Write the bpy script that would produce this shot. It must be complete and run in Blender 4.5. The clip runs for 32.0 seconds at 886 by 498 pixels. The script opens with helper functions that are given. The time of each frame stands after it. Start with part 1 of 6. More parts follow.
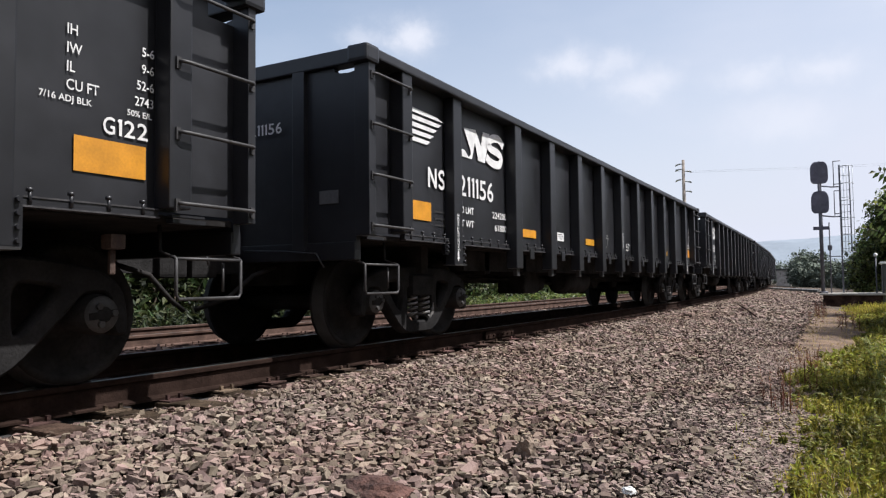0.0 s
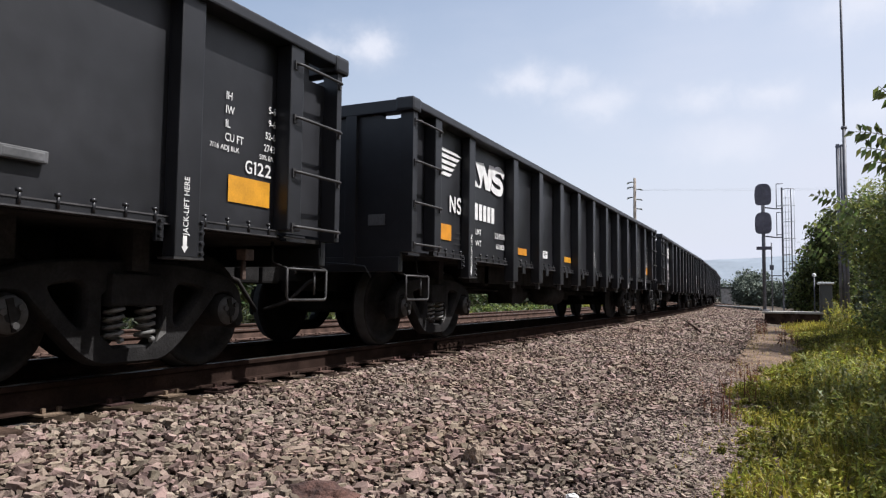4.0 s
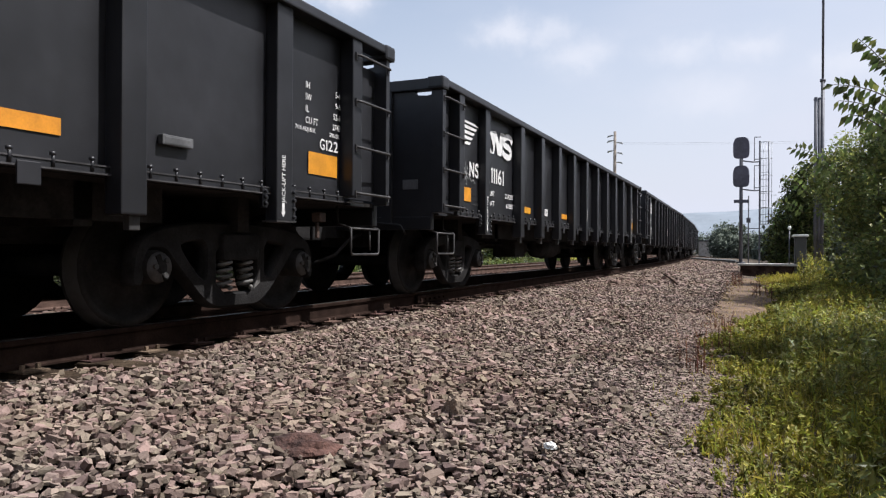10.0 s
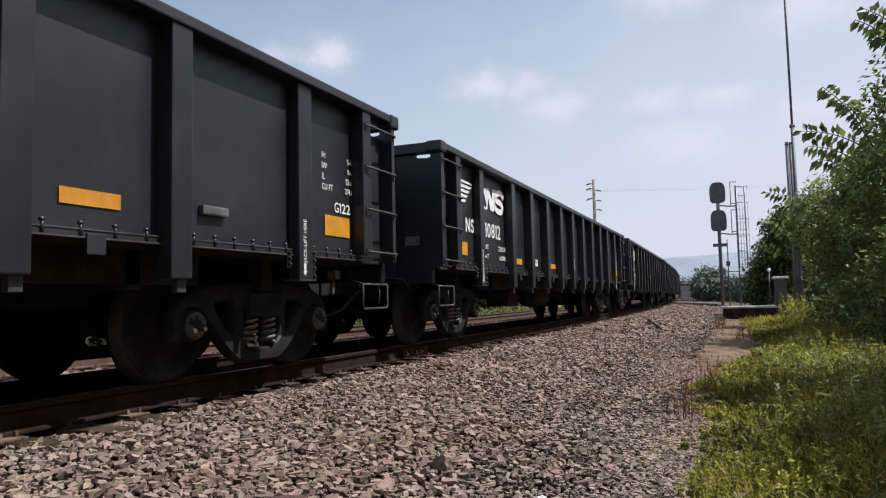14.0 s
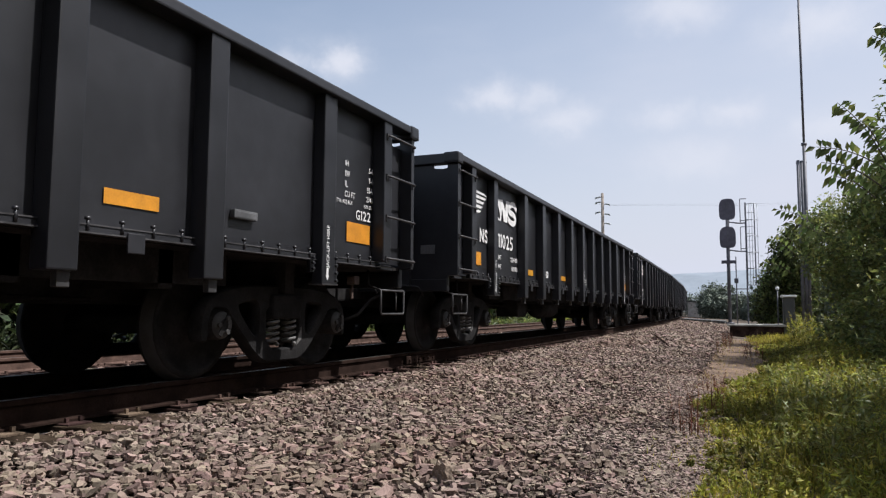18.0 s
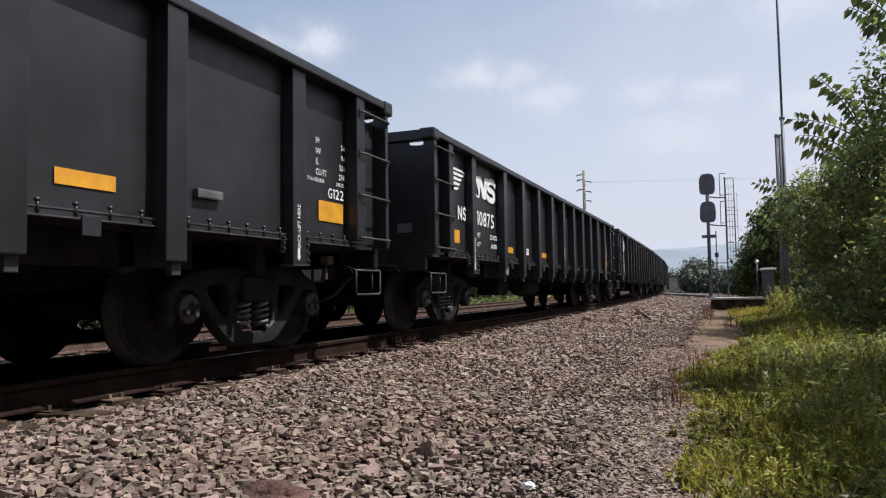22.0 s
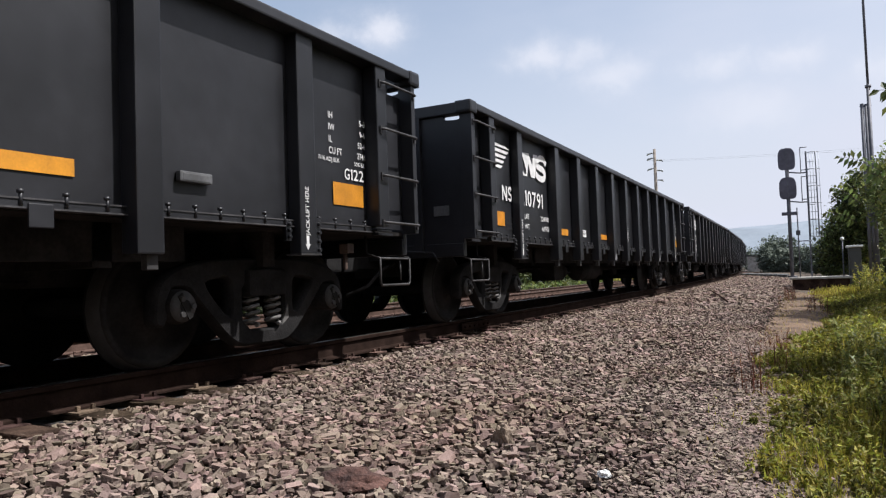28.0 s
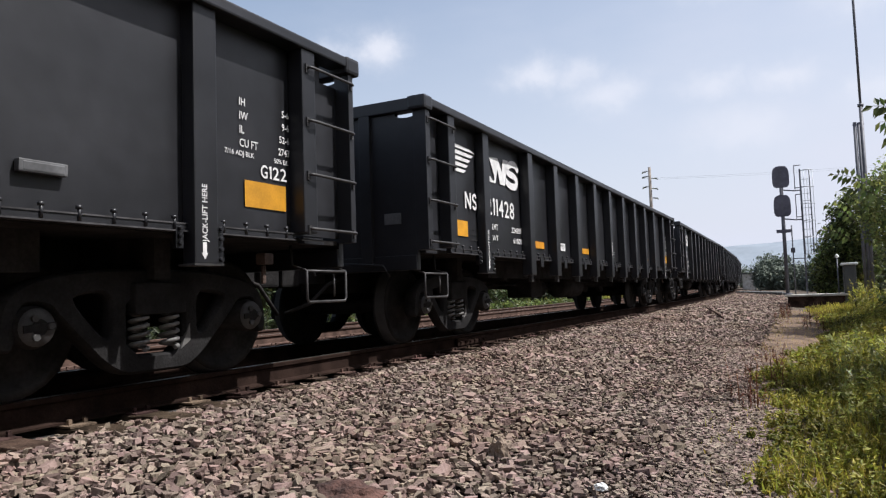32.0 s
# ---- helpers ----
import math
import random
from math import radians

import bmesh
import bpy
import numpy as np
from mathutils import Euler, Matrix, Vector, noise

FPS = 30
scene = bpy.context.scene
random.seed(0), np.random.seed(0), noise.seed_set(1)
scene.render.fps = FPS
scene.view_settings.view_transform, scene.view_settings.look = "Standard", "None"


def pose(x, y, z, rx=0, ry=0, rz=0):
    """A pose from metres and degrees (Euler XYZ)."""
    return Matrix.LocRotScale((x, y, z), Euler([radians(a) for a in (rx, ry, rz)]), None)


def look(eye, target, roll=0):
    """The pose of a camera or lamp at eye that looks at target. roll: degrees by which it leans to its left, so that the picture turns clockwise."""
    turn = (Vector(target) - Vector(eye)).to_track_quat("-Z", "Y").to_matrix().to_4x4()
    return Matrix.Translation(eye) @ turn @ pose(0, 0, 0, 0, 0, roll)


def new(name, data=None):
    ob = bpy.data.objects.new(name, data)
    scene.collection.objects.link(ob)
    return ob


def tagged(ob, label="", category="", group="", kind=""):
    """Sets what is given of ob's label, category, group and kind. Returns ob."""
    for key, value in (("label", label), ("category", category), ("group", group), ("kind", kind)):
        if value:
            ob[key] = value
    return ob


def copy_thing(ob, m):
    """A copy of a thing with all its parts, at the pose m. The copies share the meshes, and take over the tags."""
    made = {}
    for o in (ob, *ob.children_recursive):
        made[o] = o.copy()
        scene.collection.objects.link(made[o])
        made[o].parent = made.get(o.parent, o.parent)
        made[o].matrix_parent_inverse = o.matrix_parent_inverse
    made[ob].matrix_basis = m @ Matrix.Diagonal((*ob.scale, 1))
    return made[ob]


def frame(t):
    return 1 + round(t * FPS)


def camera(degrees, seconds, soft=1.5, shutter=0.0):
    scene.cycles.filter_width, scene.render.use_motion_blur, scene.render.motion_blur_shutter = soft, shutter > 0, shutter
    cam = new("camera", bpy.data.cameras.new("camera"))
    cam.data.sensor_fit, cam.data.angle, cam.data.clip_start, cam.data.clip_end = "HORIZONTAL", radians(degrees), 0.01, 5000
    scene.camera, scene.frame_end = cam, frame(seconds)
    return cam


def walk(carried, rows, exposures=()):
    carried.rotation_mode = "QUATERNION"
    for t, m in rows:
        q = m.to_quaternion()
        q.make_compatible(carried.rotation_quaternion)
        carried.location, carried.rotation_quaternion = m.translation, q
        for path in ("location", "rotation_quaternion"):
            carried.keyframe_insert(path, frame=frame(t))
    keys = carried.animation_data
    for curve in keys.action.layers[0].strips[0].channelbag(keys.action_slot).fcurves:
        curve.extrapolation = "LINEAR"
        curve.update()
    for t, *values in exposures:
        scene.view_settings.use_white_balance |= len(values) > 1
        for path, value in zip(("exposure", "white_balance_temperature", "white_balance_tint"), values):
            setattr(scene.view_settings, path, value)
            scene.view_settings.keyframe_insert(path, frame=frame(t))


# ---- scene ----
# ---- camera and its walk ----
cam = camera(64.14, 32.0, 1.25)
PATH = [
    (0.0, 5.141, 0.008, 0.624, 29.824, 2.813, 0.647),
    (0.5, 5.144, -0.001, 0.624, 27.963, 3.290, -0.234),
    (1.0, 5.145, -0.005, 0.625, 27.797, 2.665, -0.840),
    (1.5, 5.149, -0.006, 0.622, 27.533, 2.422, 2.235),
    (2.0, 5.153, -0.018, 0.624, 26.845, 3.038, 1.772),
    (2.5, 5.145, 0.002, 0.620, 27.009, 2.779, -0.822),
    (3.0, 5.145, -0.005, 0.620, 25.724, 2.947, -0.909),
    (3.5, 5.152, -0.009, 0.613, 25.757, 3.729, -0.913),
    (5.5, 5.169, -0.021, 0.583, 29.693, 2.619, -2.136),
    (6.0, 5.163, -0.009, 0.582, 31.629, 2.879, -3.820),
    (6.5, 5.173, -0.029, 0.577, 30.846, 3.360, -1.694),
    (7.0, 5.169, -0.018, 0.569, 29.339, 2.988, -0.415),
    (7.5, 5.169, -0.021, 0.584, 27.728, 1.732, -0.934),
    (8.0, 5.186, -0.064, 0.604, 26.444, 1.409, -0.930),
    (8.5, 5.160, 0.003, 0.595, 25.511, 1.892, 0.294),
    (9.0, 5.169, -0.025, 0.605, 27.120, 2.238, 1.140),
    (9.5, 5.180, -0.050, 0.609, 27.526, 2.124, 1.803),
    (10.0, 5.165, -0.011, 0.603, 24.504, 0.010, -0.334),
    (10.5, 5.170, -0.023, 0.604, 24.469, -0.071, 0.096),
    (11.0, 5.181, -0.054, 0.610, 23.140, 0.459, 1.146),
    (11.5, 5.173, -0.028, 0.605, 23.056, 0.537, 1.039),
    (12.0, 5.170, -0.027, 0.603, 23.452, 1.841, 0.461),
    (12.5, 5.176, -0.044, 0.609, 24.301, 1.633, -0.028),
    (13.0, 5.166, -0.017, 0.602, 25.142, 2.605, 0.580),
    (13.5, 5.161, -0.001, 0.602, 23.829, 3.425, 1.288),
    (14.0, 5.172, -0.034, 0.618, 23.114, 4.122, 1.272),
    (14.5, 5.171, -0.031, 0.618, 23.801, 4.171, 1.259),
    (16.5, 5.156, 0.017, 0.603, 25.442, 4.020, 1.527),
    (17.0, 5.150, 0.024, 0.608, 24.130, 4.811, 1.078),
    (17.5, 5.159, 0.012, 0.605, 23.570, 5.030, 0.466),
    (18.0, 5.152, 0.025, 0.595, 23.683, 4.911, -0.357),
    (18.5, 5.158, 0.009, 0.589, 23.140, 5.435, 0.267),
    (19.0, 5.156, 0.015, 0.586, 23.156, 4.598, -0.038),
    (19.5, 5.150, 0.026, 0.584, 23.618, 3.901, -0.275),
    (20.0, 5.144, 0.039, 0.581, 23.624, 3.743, -0.335),
    (20.5, 5.149, 0.029, 0.585, 23.606, 3.803, -0.294),
    (21.0, 5.146, 0.035, 0.583, 23.926, 3.735, 0.007),
    (21.5, 5.150, 0.032, 0.584, 23.648, 3.843, 0.415),
    (22.0, 5.151, 0.036, 0.582, 22.299, 3.295, 0.855),
    (22.5, 5.164, 0.007, 0.585, 21.285, 2.492, 0.543),
    (23.0, 5.142, 0.033, 0.581, 22.175, 2.534, 0.261),
    (23.5, 5.146, 0.022, 0.587, 21.823, 2.479, 0.453),
    (24.0, 5.147, 0.031, 0.589, 22.087, 2.852, -0.583),
    (24.5, 5.162, -0.010, 0.602, 19.476, 2.794, 2.905),
    (25.0, 5.161, 0.006, 0.602, 19.062, 2.692, 2.930),
    (25.5, 5.162, 0.013, 0.602, 22.110, 5.686, 1.598),
    (27.5, 5.153, 0.017, 0.607, 26.235, 3.970, 1.817),
    (28.0, 5.158, 0.007, 0.609, 27.856, 2.220, 1.982),
    (28.5, 5.166, -0.012, 0.611, 27.460, 2.329, 2.074),
    (29.0, 5.150, 0.026, 0.606, 27.587, 2.285, 2.181),
    (29.5, 5.144, 0.040, 0.595, 27.861, 2.532, 1.918),
    (30.0, 5.162, -0.001, 0.595, 26.840, 2.887, 1.517),
    (30.5, 5.162, -0.003, 0.587, 25.302, 2.753, 1.825),
    (31.0, 5.174, -0.034, 0.584, 25.490, 3.011, 1.010),
    (31.5, 5.155, 0.010, 0.576, 26.316, 3.393, 1.086),
    (32.0, 5.152, 0.016, 0.575, 27.472, 3.633, 1.900),
]


def cam_pose(x, y, z, yaw, pitch, roll):
    return pose(x, y, z, 0, 0, yaw) @ pose(0, 0, 0, 90 + pitch) @ pose(0, 0, 0, 0, 0, -roll)


walk(cam, [(t, cam_pose(*p)) for t, *p in PATH], [(t, e, 6180, 10) for t, e in ((0.0, 0.60), (3.0, 0.57), (7.0, 0.57), (12.0, 0.54), (14.0, 0.44), (25.0, 0.44), (28.0, 0.53), (30.0, 0.52), (31.0, 0.43), (32.0, 0.55))])

# ---- sky, sun ----
SUN = Vector((0.515, 0.19, 0.85)).normalized()
world = bpy.data.worlds.new("sky")
scene.world = world
world.use_nodes = True
wt = world.node_tree
wt.nodes.clear()


def wnode(kind, **values):
    n = wt.nodes.new(kind)
    for k, v in values.items():
        n.inputs[k].default_value = v
    return n


sky = wt.nodes.new("ShaderNodeTexSky")
sky.sky_type = "NISHITA"
sky.sun_disc = False
sky.sun_elevation = math.asin(SUN.z)
sky.sun_rotation = math.atan2(SUN.x, SUN.y)
sky.air_density, sky.dust_density, sky.ozone_density = 1.0, 2.2, 1.0
def wmath(op, a, b=None, clamp=False):
    n = wt.nodes.new("ShaderNodeMath")
    n.operation, n.use_clamp = op, clamp
    for k, v in enumerate((a, b)):
        if v is None:
            continue
        if isinstance(v, (int, float)):
            n.inputs[k].default_value = v
        else:
            wt.links.new(v, n.inputs[k])
    return n.outputs[0]


tc = wt.nodes.new("ShaderNodeTexCoord")
sep = wt.nodes.new("ShaderNodeSeparateXYZ")
wt.links.new(tc.outputs["Generated"], sep.inputs[0])
# azimuth and height of the sky in degrees, ruffled by noise so that cloud edges are ragged
ruffle = wnode("ShaderNodeTexNoise", Scale=26.0, Detail=6.0, Roughness=0.6)
wt.links.new(tc.outputs["Generated"], ruffle.inputs["Vector"])
rsep = wt.nodes.new("ShaderNodeSeparateXYZ")
wt.links.new(ruffle.outputs["Color"], rsep.inputs[0])
az = wmath("MULTIPLY", wmath("ARCTAN2", sep.outputs[0], sep.outputs[1]), 57.3)
el = wmath("MULTIPLY", wmath("ARCSINE", sep.outputs[2]), 57.3)
azr = wmath("ADD", az, wmath("MULTIPLY", wmath("SUBTRACT", rsep.outputs[0], 0.5), 4.5))
elr = wmath("ADD", el, wmath("MULTIPLY", wmath("SUBTRACT", rsep.outputs[1], 0.5), 2.6))
# fair-weather clouds: azimuth, height, half width, half height, thickness
CLOUDS = ((-32.5, 19.4, 2.0, 1.3, 0.9), (-35.8, 19.4, 1.6, 1.0, 0.5), (-19.5, 17.0, 2.2, 1.1, 0.8), (-16.3, 16.8, 2.0, 1.0, 0.6), (-13.8, 15.2, 2.6, 1.2, 0.7), (-6.0, 15.0, 2.2, 1.0, 0.6), (-1.2, 14.9, 2.2, 1.0, 0.6), (-4.2, 11.5, 3.4, 1.6, 0.5), (5.4, 13.2, 2.2, 1.1, 0.55), (5.2, 20.2, 3.4, 1.6, 0.7), (-4.7, 22.6, 3.4, 1.4, 0.7), (40, 24, 9, 3, 0.6), (-75, 22, 8, 3, 0.6), (110, 26, 10, 3, 0.6), (170, 24, 10, 4, 0.6), (-120, 25, 10, 3, 0.6))
total = None
for a0, e0, wa, we, k in CLOUDS:
    u = wmath("DIVIDE", wmath("SUBTRACT", azr, a0), wa)
    w = wmath("DIVIDE", wmath("SUBTRACT", elr, e0), we)
    q = wmath("ADD", wmath("MULTIPLY", u, u), wmath("MULTIPLY", w, w))
    g = wmath("MULTIPLY", wmath("EXPONENT", wmath("MULTIPLY", q, -1.0)), 0.92 * k)
    total = g if total is None else wmath("MAXIMUM", total, g)
mp = wt.nodes.new("ShaderNodeMapping")
mp.inputs["Scale"].default_value = (1.0, 1.0, 3.0)
wt.links.new(tc.outputs["Generated"], mp.inputs[0])
cn = wnode("ShaderNodeTexNoise", Scale=4.5, Detail=5.0, Roughness=0.5)
wt.links.new(mp.outputs[0], cn.inputs["Vector"])
veil = wmath("MULTIPLY", wmath("SUBTRACT", cn.outputs["Fac"], 0.50, True), 0.45)
# haze: whiter towards the horizon and towards the sun's side
hz = wt.nodes.new("ShaderNodeMapRange")
hz.inputs[1].default_value, hz.inputs[2].default_value = 0.0, 0.45
hz.inputs[3].default_value, hz.inputs[4].default_value = 0.95, 0.22
wt.links.new(sep.outputs[2], hz.inputs[0])
side = wmath("MULTIPLY", wmath("ADD", sep.outputs[0], 0.30), 0.46)
haze = wmath("ADD", wmath("ADD", hz.outputs[0], side), veil, True)
mix1 = wt.nodes.new("ShaderNodeMixRGB")
mix1.inputs[2].default_value = (6.98, 7.08, 7.9, 1)
wt.links.new(haze, mix1.inputs[0])
gain = wt.nodes.new("ShaderNodeMixRGB")
gain.blend_type = "MULTIPLY"
gain.inputs[0].default_value = 1.0
gain.inputs[2].default_value = (1.75, 1.62, 1.45, 1)
wt.links.new(sky.outputs[0], gain.inputs[1])
wt.links.new(gain.outputs[0], mix1.inputs[1])
mixc = wt.nodes.new("ShaderNodeMixRGB")
mixc.inputs[2].default_value = (8.15, 8.1, 8.6, 1)
wt.links.new(total, mixc.inputs[0])
wt.links.new(mix1.outputs[0], mixc.inputs[1])
bg = wnode("ShaderNodeBackground", Strength=0.075)
wt.links.new(mixc.outputs[0], bg.inputs[0])
wo = wt.nodes.new("ShaderNodeOutputWorld")
wt.links.new(bg.outputs[0], wo.inputs[0])

sun = new("sun", bpy.data.lights.new("sun", "SUN"))
sun.data.energy, sun.data.angle, sun.data.color = 5.0, radians(0.6), (1.0, 0.96, 0.91)
sun.matrix_world = look((0, 0, 60), Vector((0, 0, 60)) - SUN)
tagged(sun, "high summer sun", "sun", kind="structure")


# ---- materials ----
def material(name, color, rough=0.8, metal=0.0, scale=6.0, vary=0.25, bump=0.0, bump_scale=60.0, second=None, island=0.0, rand=0.0, spec=0.5, stain=0.0, transl=0.0, coords="Object"):
    """Base colour with variation at two scales, fine relief, and chance tints per piece or per object."""
    m = bpy.data.materials.new(name)
    m.use_nodes = True
    t = m.node_tree
    b = t.nodes["Principled BSDF"]
    b.inputs["Roughness"].default_value = rough
    b.inputs["Metallic"].default_value = metal
    b.inputs["Specular IOR Level"].default_value = spec
    co = t.nodes.new("ShaderNodeTexCoord")
    n1 = t.nodes.new("ShaderNodeTexNoise")
    n1.inputs["Scale"].default_value, n1.inputs["Detail"].default_value = scale, 6
    n2 = t.nodes.new("ShaderNodeTexNoise")
    n2.inputs["Scale"].default_value, n2.inputs["Detail"].default_value = scale * 9, 4
    t.links.new(co.outputs[coords], n1.inputs["Vector"])
    t.links.new(co.outputs[coords], n2.inputs["Vector"])
    ramp = t.nodes.new("ShaderNodeMixRGB")
    ramp.inputs[1].default_value = (*[c * (1 - vary) for c in color], 1)
    ramp.inputs[2].default_value = (*(second or [min(1, c * (1 + vary)) for c in color]), 1)
    rr = t.nodes.new("ShaderNodeMapRange")
    rr.inputs[1].default_value, rr.inputs[2].default_value = 0.35, 0.65
    t.links.new(n1.outputs["Fac"], rr.inputs[0])
    t.links.new(rr.outputs[0], ramp.inputs[0])
    fine = t.nodes.new("ShaderNodeMixRGB")
    fine.blend_type = "MULTIPLY"
    fine.inputs[0].default_value = min(1.0, vary * 1.4)
    t.links.new(ramp.outputs[0], fine.inputs[1])
    r2 = t.nodes.new("ShaderNodeMapRange")
    r2.inputs[1].default_value, r2.inputs[2].default_value, r2.inputs[3].default_value, r2.inputs[4].default_value = 0.3, 0.7, 0.55, 1.3
    t.links.new(n2.outputs["Fac"], r2.inputs[0])
    t.links.new(r2.outputs[0], fine.inputs[2])
    out = fine.outputs[0]
    if island or rand:
        if island:
            src = t.nodes.new("ShaderNodeNewGeometry").outputs["Random Per Island"]
        else:
            src = t.nodes.new("ShaderNodeObjectInfo").outputs["Random"]
        amount = island or rand
        mr = t.nodes.new("ShaderNodeMapRange")
        mr.inputs[3].default_value, mr.inputs[4].default_value = 1 - amount, 1 + amount
        t.links.new(src, mr.inputs[0])
        hs = t.nodes.new("ShaderNodeHueSaturation")
        t.links.new(mr.outputs[0], hs.inputs["Value"])
        hm = t.nodes.new("ShaderNodeMath")
        hm.operation = "MULTIPLY"
        hm.inputs[1].default_value = 7.31
        fr = t.nodes.new("ShaderNodeMath")
        fr.operation = "FRACT"
        t.links.new(src, hm.inputs[0])
        t.links.new(hm.outputs[0], fr.inputs[0])
        mh = t.nodes.new("ShaderNodeMapRange")
        mh.inputs[3].default_value, mh.inputs[4].default_value = 0.5 - 0.06 * amount, 0.5 + 0.06 * amount
        t.links.new(fr.outputs[0], mh.inputs[0])
        t.links.new(mh.outputs[0], hs.inputs["Hue"])
        t.links.new(out, hs.inputs["Color"])
        out = hs.outputs[0]
    t.links.new(out, b.inputs["Base Color"])
    if stain:
        sr = t.nodes.new("ShaderNodeMapRange")
        sr.inputs[3].default_value, sr.inputs[4].default_value = max(0.05, rough - stain), min(1, rough + stain)
        t.links.new(n1.outputs["Fac"], sr.inputs[0])
        t.links.new(sr.outputs[0], b.inputs["Roughness"])
    if bump:
        n3 = t.nodes.new("ShaderNodeTexNoise")
        n3.inputs["Scale"].default_value, n3.inputs["Detail"].default_value = bump_scale, 5
        t.links.new(co.outputs[coords], n3.inputs["Vector"])
        bp = t.nodes.new("ShaderNodeBump")
        bp.inputs["Strength"].default_value, bp.inputs["Distance"].default_value = bump, 0.02
        t.links.new(n3.outputs["Fac"], bp.inputs["Height"])
        t.links.new(bp.outputs[0], b.inputs["Normal"])
    if transl:
        tr = t.nodes.new("ShaderNodeBsdfTranslucent")
        t.links.new(out, tr.inputs[0])
        ms = t.nodes.new("ShaderNodeMixShader")
        ms.inputs[0].default_value = transl
        t.links.new(b.outputs[0], ms.inputs[1])
        t.links.new(tr.outputs[0], ms.inputs[2])
        t.links.new(ms.outputs[0], t.nodes["Material Output"].inputs[0])
    return m


PAINT = material("black_car_paint", (0.0140, 0.0140, 0.0165), 0.42, scale=0.75, vary=0.36, bump=0.06, bump_scale=7, stain=0.16, spec=0.44)
FRAME = material("sooty_underframe", (0.026, 0.024, 0.0235), 0.95, scale=4, vary=0.35, bump=0.3, bump_scale=40, spec=0.03)
CAST = material("dusty_cast_steel", (0.021, 0.020, 0.020), 0.9, scale=5, vary=0.3, bump=0.3, bump_scale=50, spec=0.05)
GRAB = material("worn_steel_bar", (0.038, 0.036, 0.036), 0.55, 0.2, scale=9, vary=0.4)
# Lighter than the car paint: sunlight on the lip's edges is in the colour.
LIT_EDGE = material("sunlit_lip_edge", (0.050, 0.048, 0.050), 0.7, scale=9, vary=0.4, spec=0.15)
SPRING = material("bare_spring_steel", (0.11, 0.105, 0.10), 0.7, 0.0, scale=12, vary=0.35)
WHEEL = material("oily_wheel_steel", (0.023, 0.0215, 0.021), 0.8, 0.0, scale=4, vary=0.35, spec=0.05)
TREAD = material("dull_tread", (0.035, 0.033, 0.033), 0.7, 0.2, scale=9, vary=0.2)
WHITE = material("white_stencil_paint", (0.62, 0.61, 0.60), 0.6, scale=8, vary=0.12)
CHALK = material("chalk_line", (0.30, 0.30, 0.29), 0.9, scale=30, vary=0.45)
CAP = material("worn_bearing_cap", (0.036, 0.034, 0.033), 0.7, scale=9, vary=0.4)
SCUFF = material("scuffed_bare_metal", (0.16, 0.16, 0.165), 0.55, scale=14, vary=0.4)
SPRAY = material("silver_spray_paint", (0.50, 0.50, 0.51), 0.55, scale=14, vary=0.2)
YELLOW = material("yellow_reflective_sheet", (0.50, 0.215, 0.012), 0.5, scale=7, vary=0.16, rand=0.14)
RUSTBOX = material("rusty_bracket", (0.050, 0.030, 0.022), 0.85, scale=9, vary=0.4, bump=0.3)
RAILSIDE = material("rusty_rail", (0.088, 0.056, 0.045), 0.92, scale=5, vary=0.35, bump=0.3, bump_scale=70, spec=0.1)
# Darker copy of the rail rust; the train's shade is in the colour.
SHADED_RAIL = material("shade_dark_rail", (0.024, 0.0150, 0.0120), 0.95, scale=5, vary=0.3, bump=0.3, bump_scale=70, spec=0.03)
HEDGELEAF = material("dark_hedge_leaves", (0.042, 0.055, 0.020), 0.6, scale=0.6, vary=0.5, island=0.85, transl=0.3, spec=0.3)
PLATE = material("rusty_tie_plate", (0.078, 0.050, 0.040), 0.9, scale=12, vary=0.6, bump=0.4, bump_scale=60, spec=0.1, rand=0.5)
DULL = material("dull_dark_metal", (0.075, 0.075, 0.078), 0.6, scale=5, vary=0.3)
RAILTOP = material("worn_rail_head", (0.075, 0.074, 0.066), 0.38, 0.6, scale=4, vary=0.2)
TIE = material("weathered_tie_wood", (0.046, 0.030, 0.023), 0.92, scale=5, vary=0.5, bump=0.8, bump_scale=45, rand=0.45, spec=0.05)
STONE = material("crushed_ballast", (0.222, 0.160, 0.127), 0.9, scale=0.8, vary=0.18, bump=0.35, bump_scale=70, second=(0.204, 0.158, 0.133), island=0.5, spec=0.10)
STONE1 = material("ballast_piece", (0.222, 0.160, 0.127), 0.9, scale=0.8, vary=0.18, bump=0.35, bump_scale=70, second=(0.204, 0.158, 0.133), rand=0.5, spec=0.10)
# Near-black bed: the shade in the gaps between stones is in its colour.
GAP_SHADE = material("ballast_bed", (0.008, 0.0056, 0.0046), 0.95, scale=16, vary=0.5, bump=1.0, bump_scale=28, spec=0.02)
REDROCK = material("red_brown_rock", (0.040, 0.015, 0.011), 0.9, scale=9, vary=0.45, bump=1.0, bump_scale=40, second=(0.105, 0.050, 0.038))
SOIL = material("gritty_soil", (0.060, 0.046, 0.028), 0.95, scale=3, vary=0.45, bump=1.0, bump_scale=40, second=(0.125, 0.088, 0.058))
DRY = material("dry_grass", (0.34, 0.26, 0.11), 0.9, scale=2, vary=0.25, island=0.3, transl=0.3)
GRASS = material("weed_grass", (0.330, 0.285, 0.042), 0.75, scale=0.8, vary=0.55, island=0.5, transl=0.45)
WEED = material("weed_leaves", (0.232, 0.226, 0.034), 0.6, scale=0.9, vary=0.5, island=0.6, transl=0.42)
RUSTWEED = material("reddish_seed_weed", (0.130, 0.056, 0.030), 0.9, scale=3, vary=0.4, island=0.4, transl=0.3)
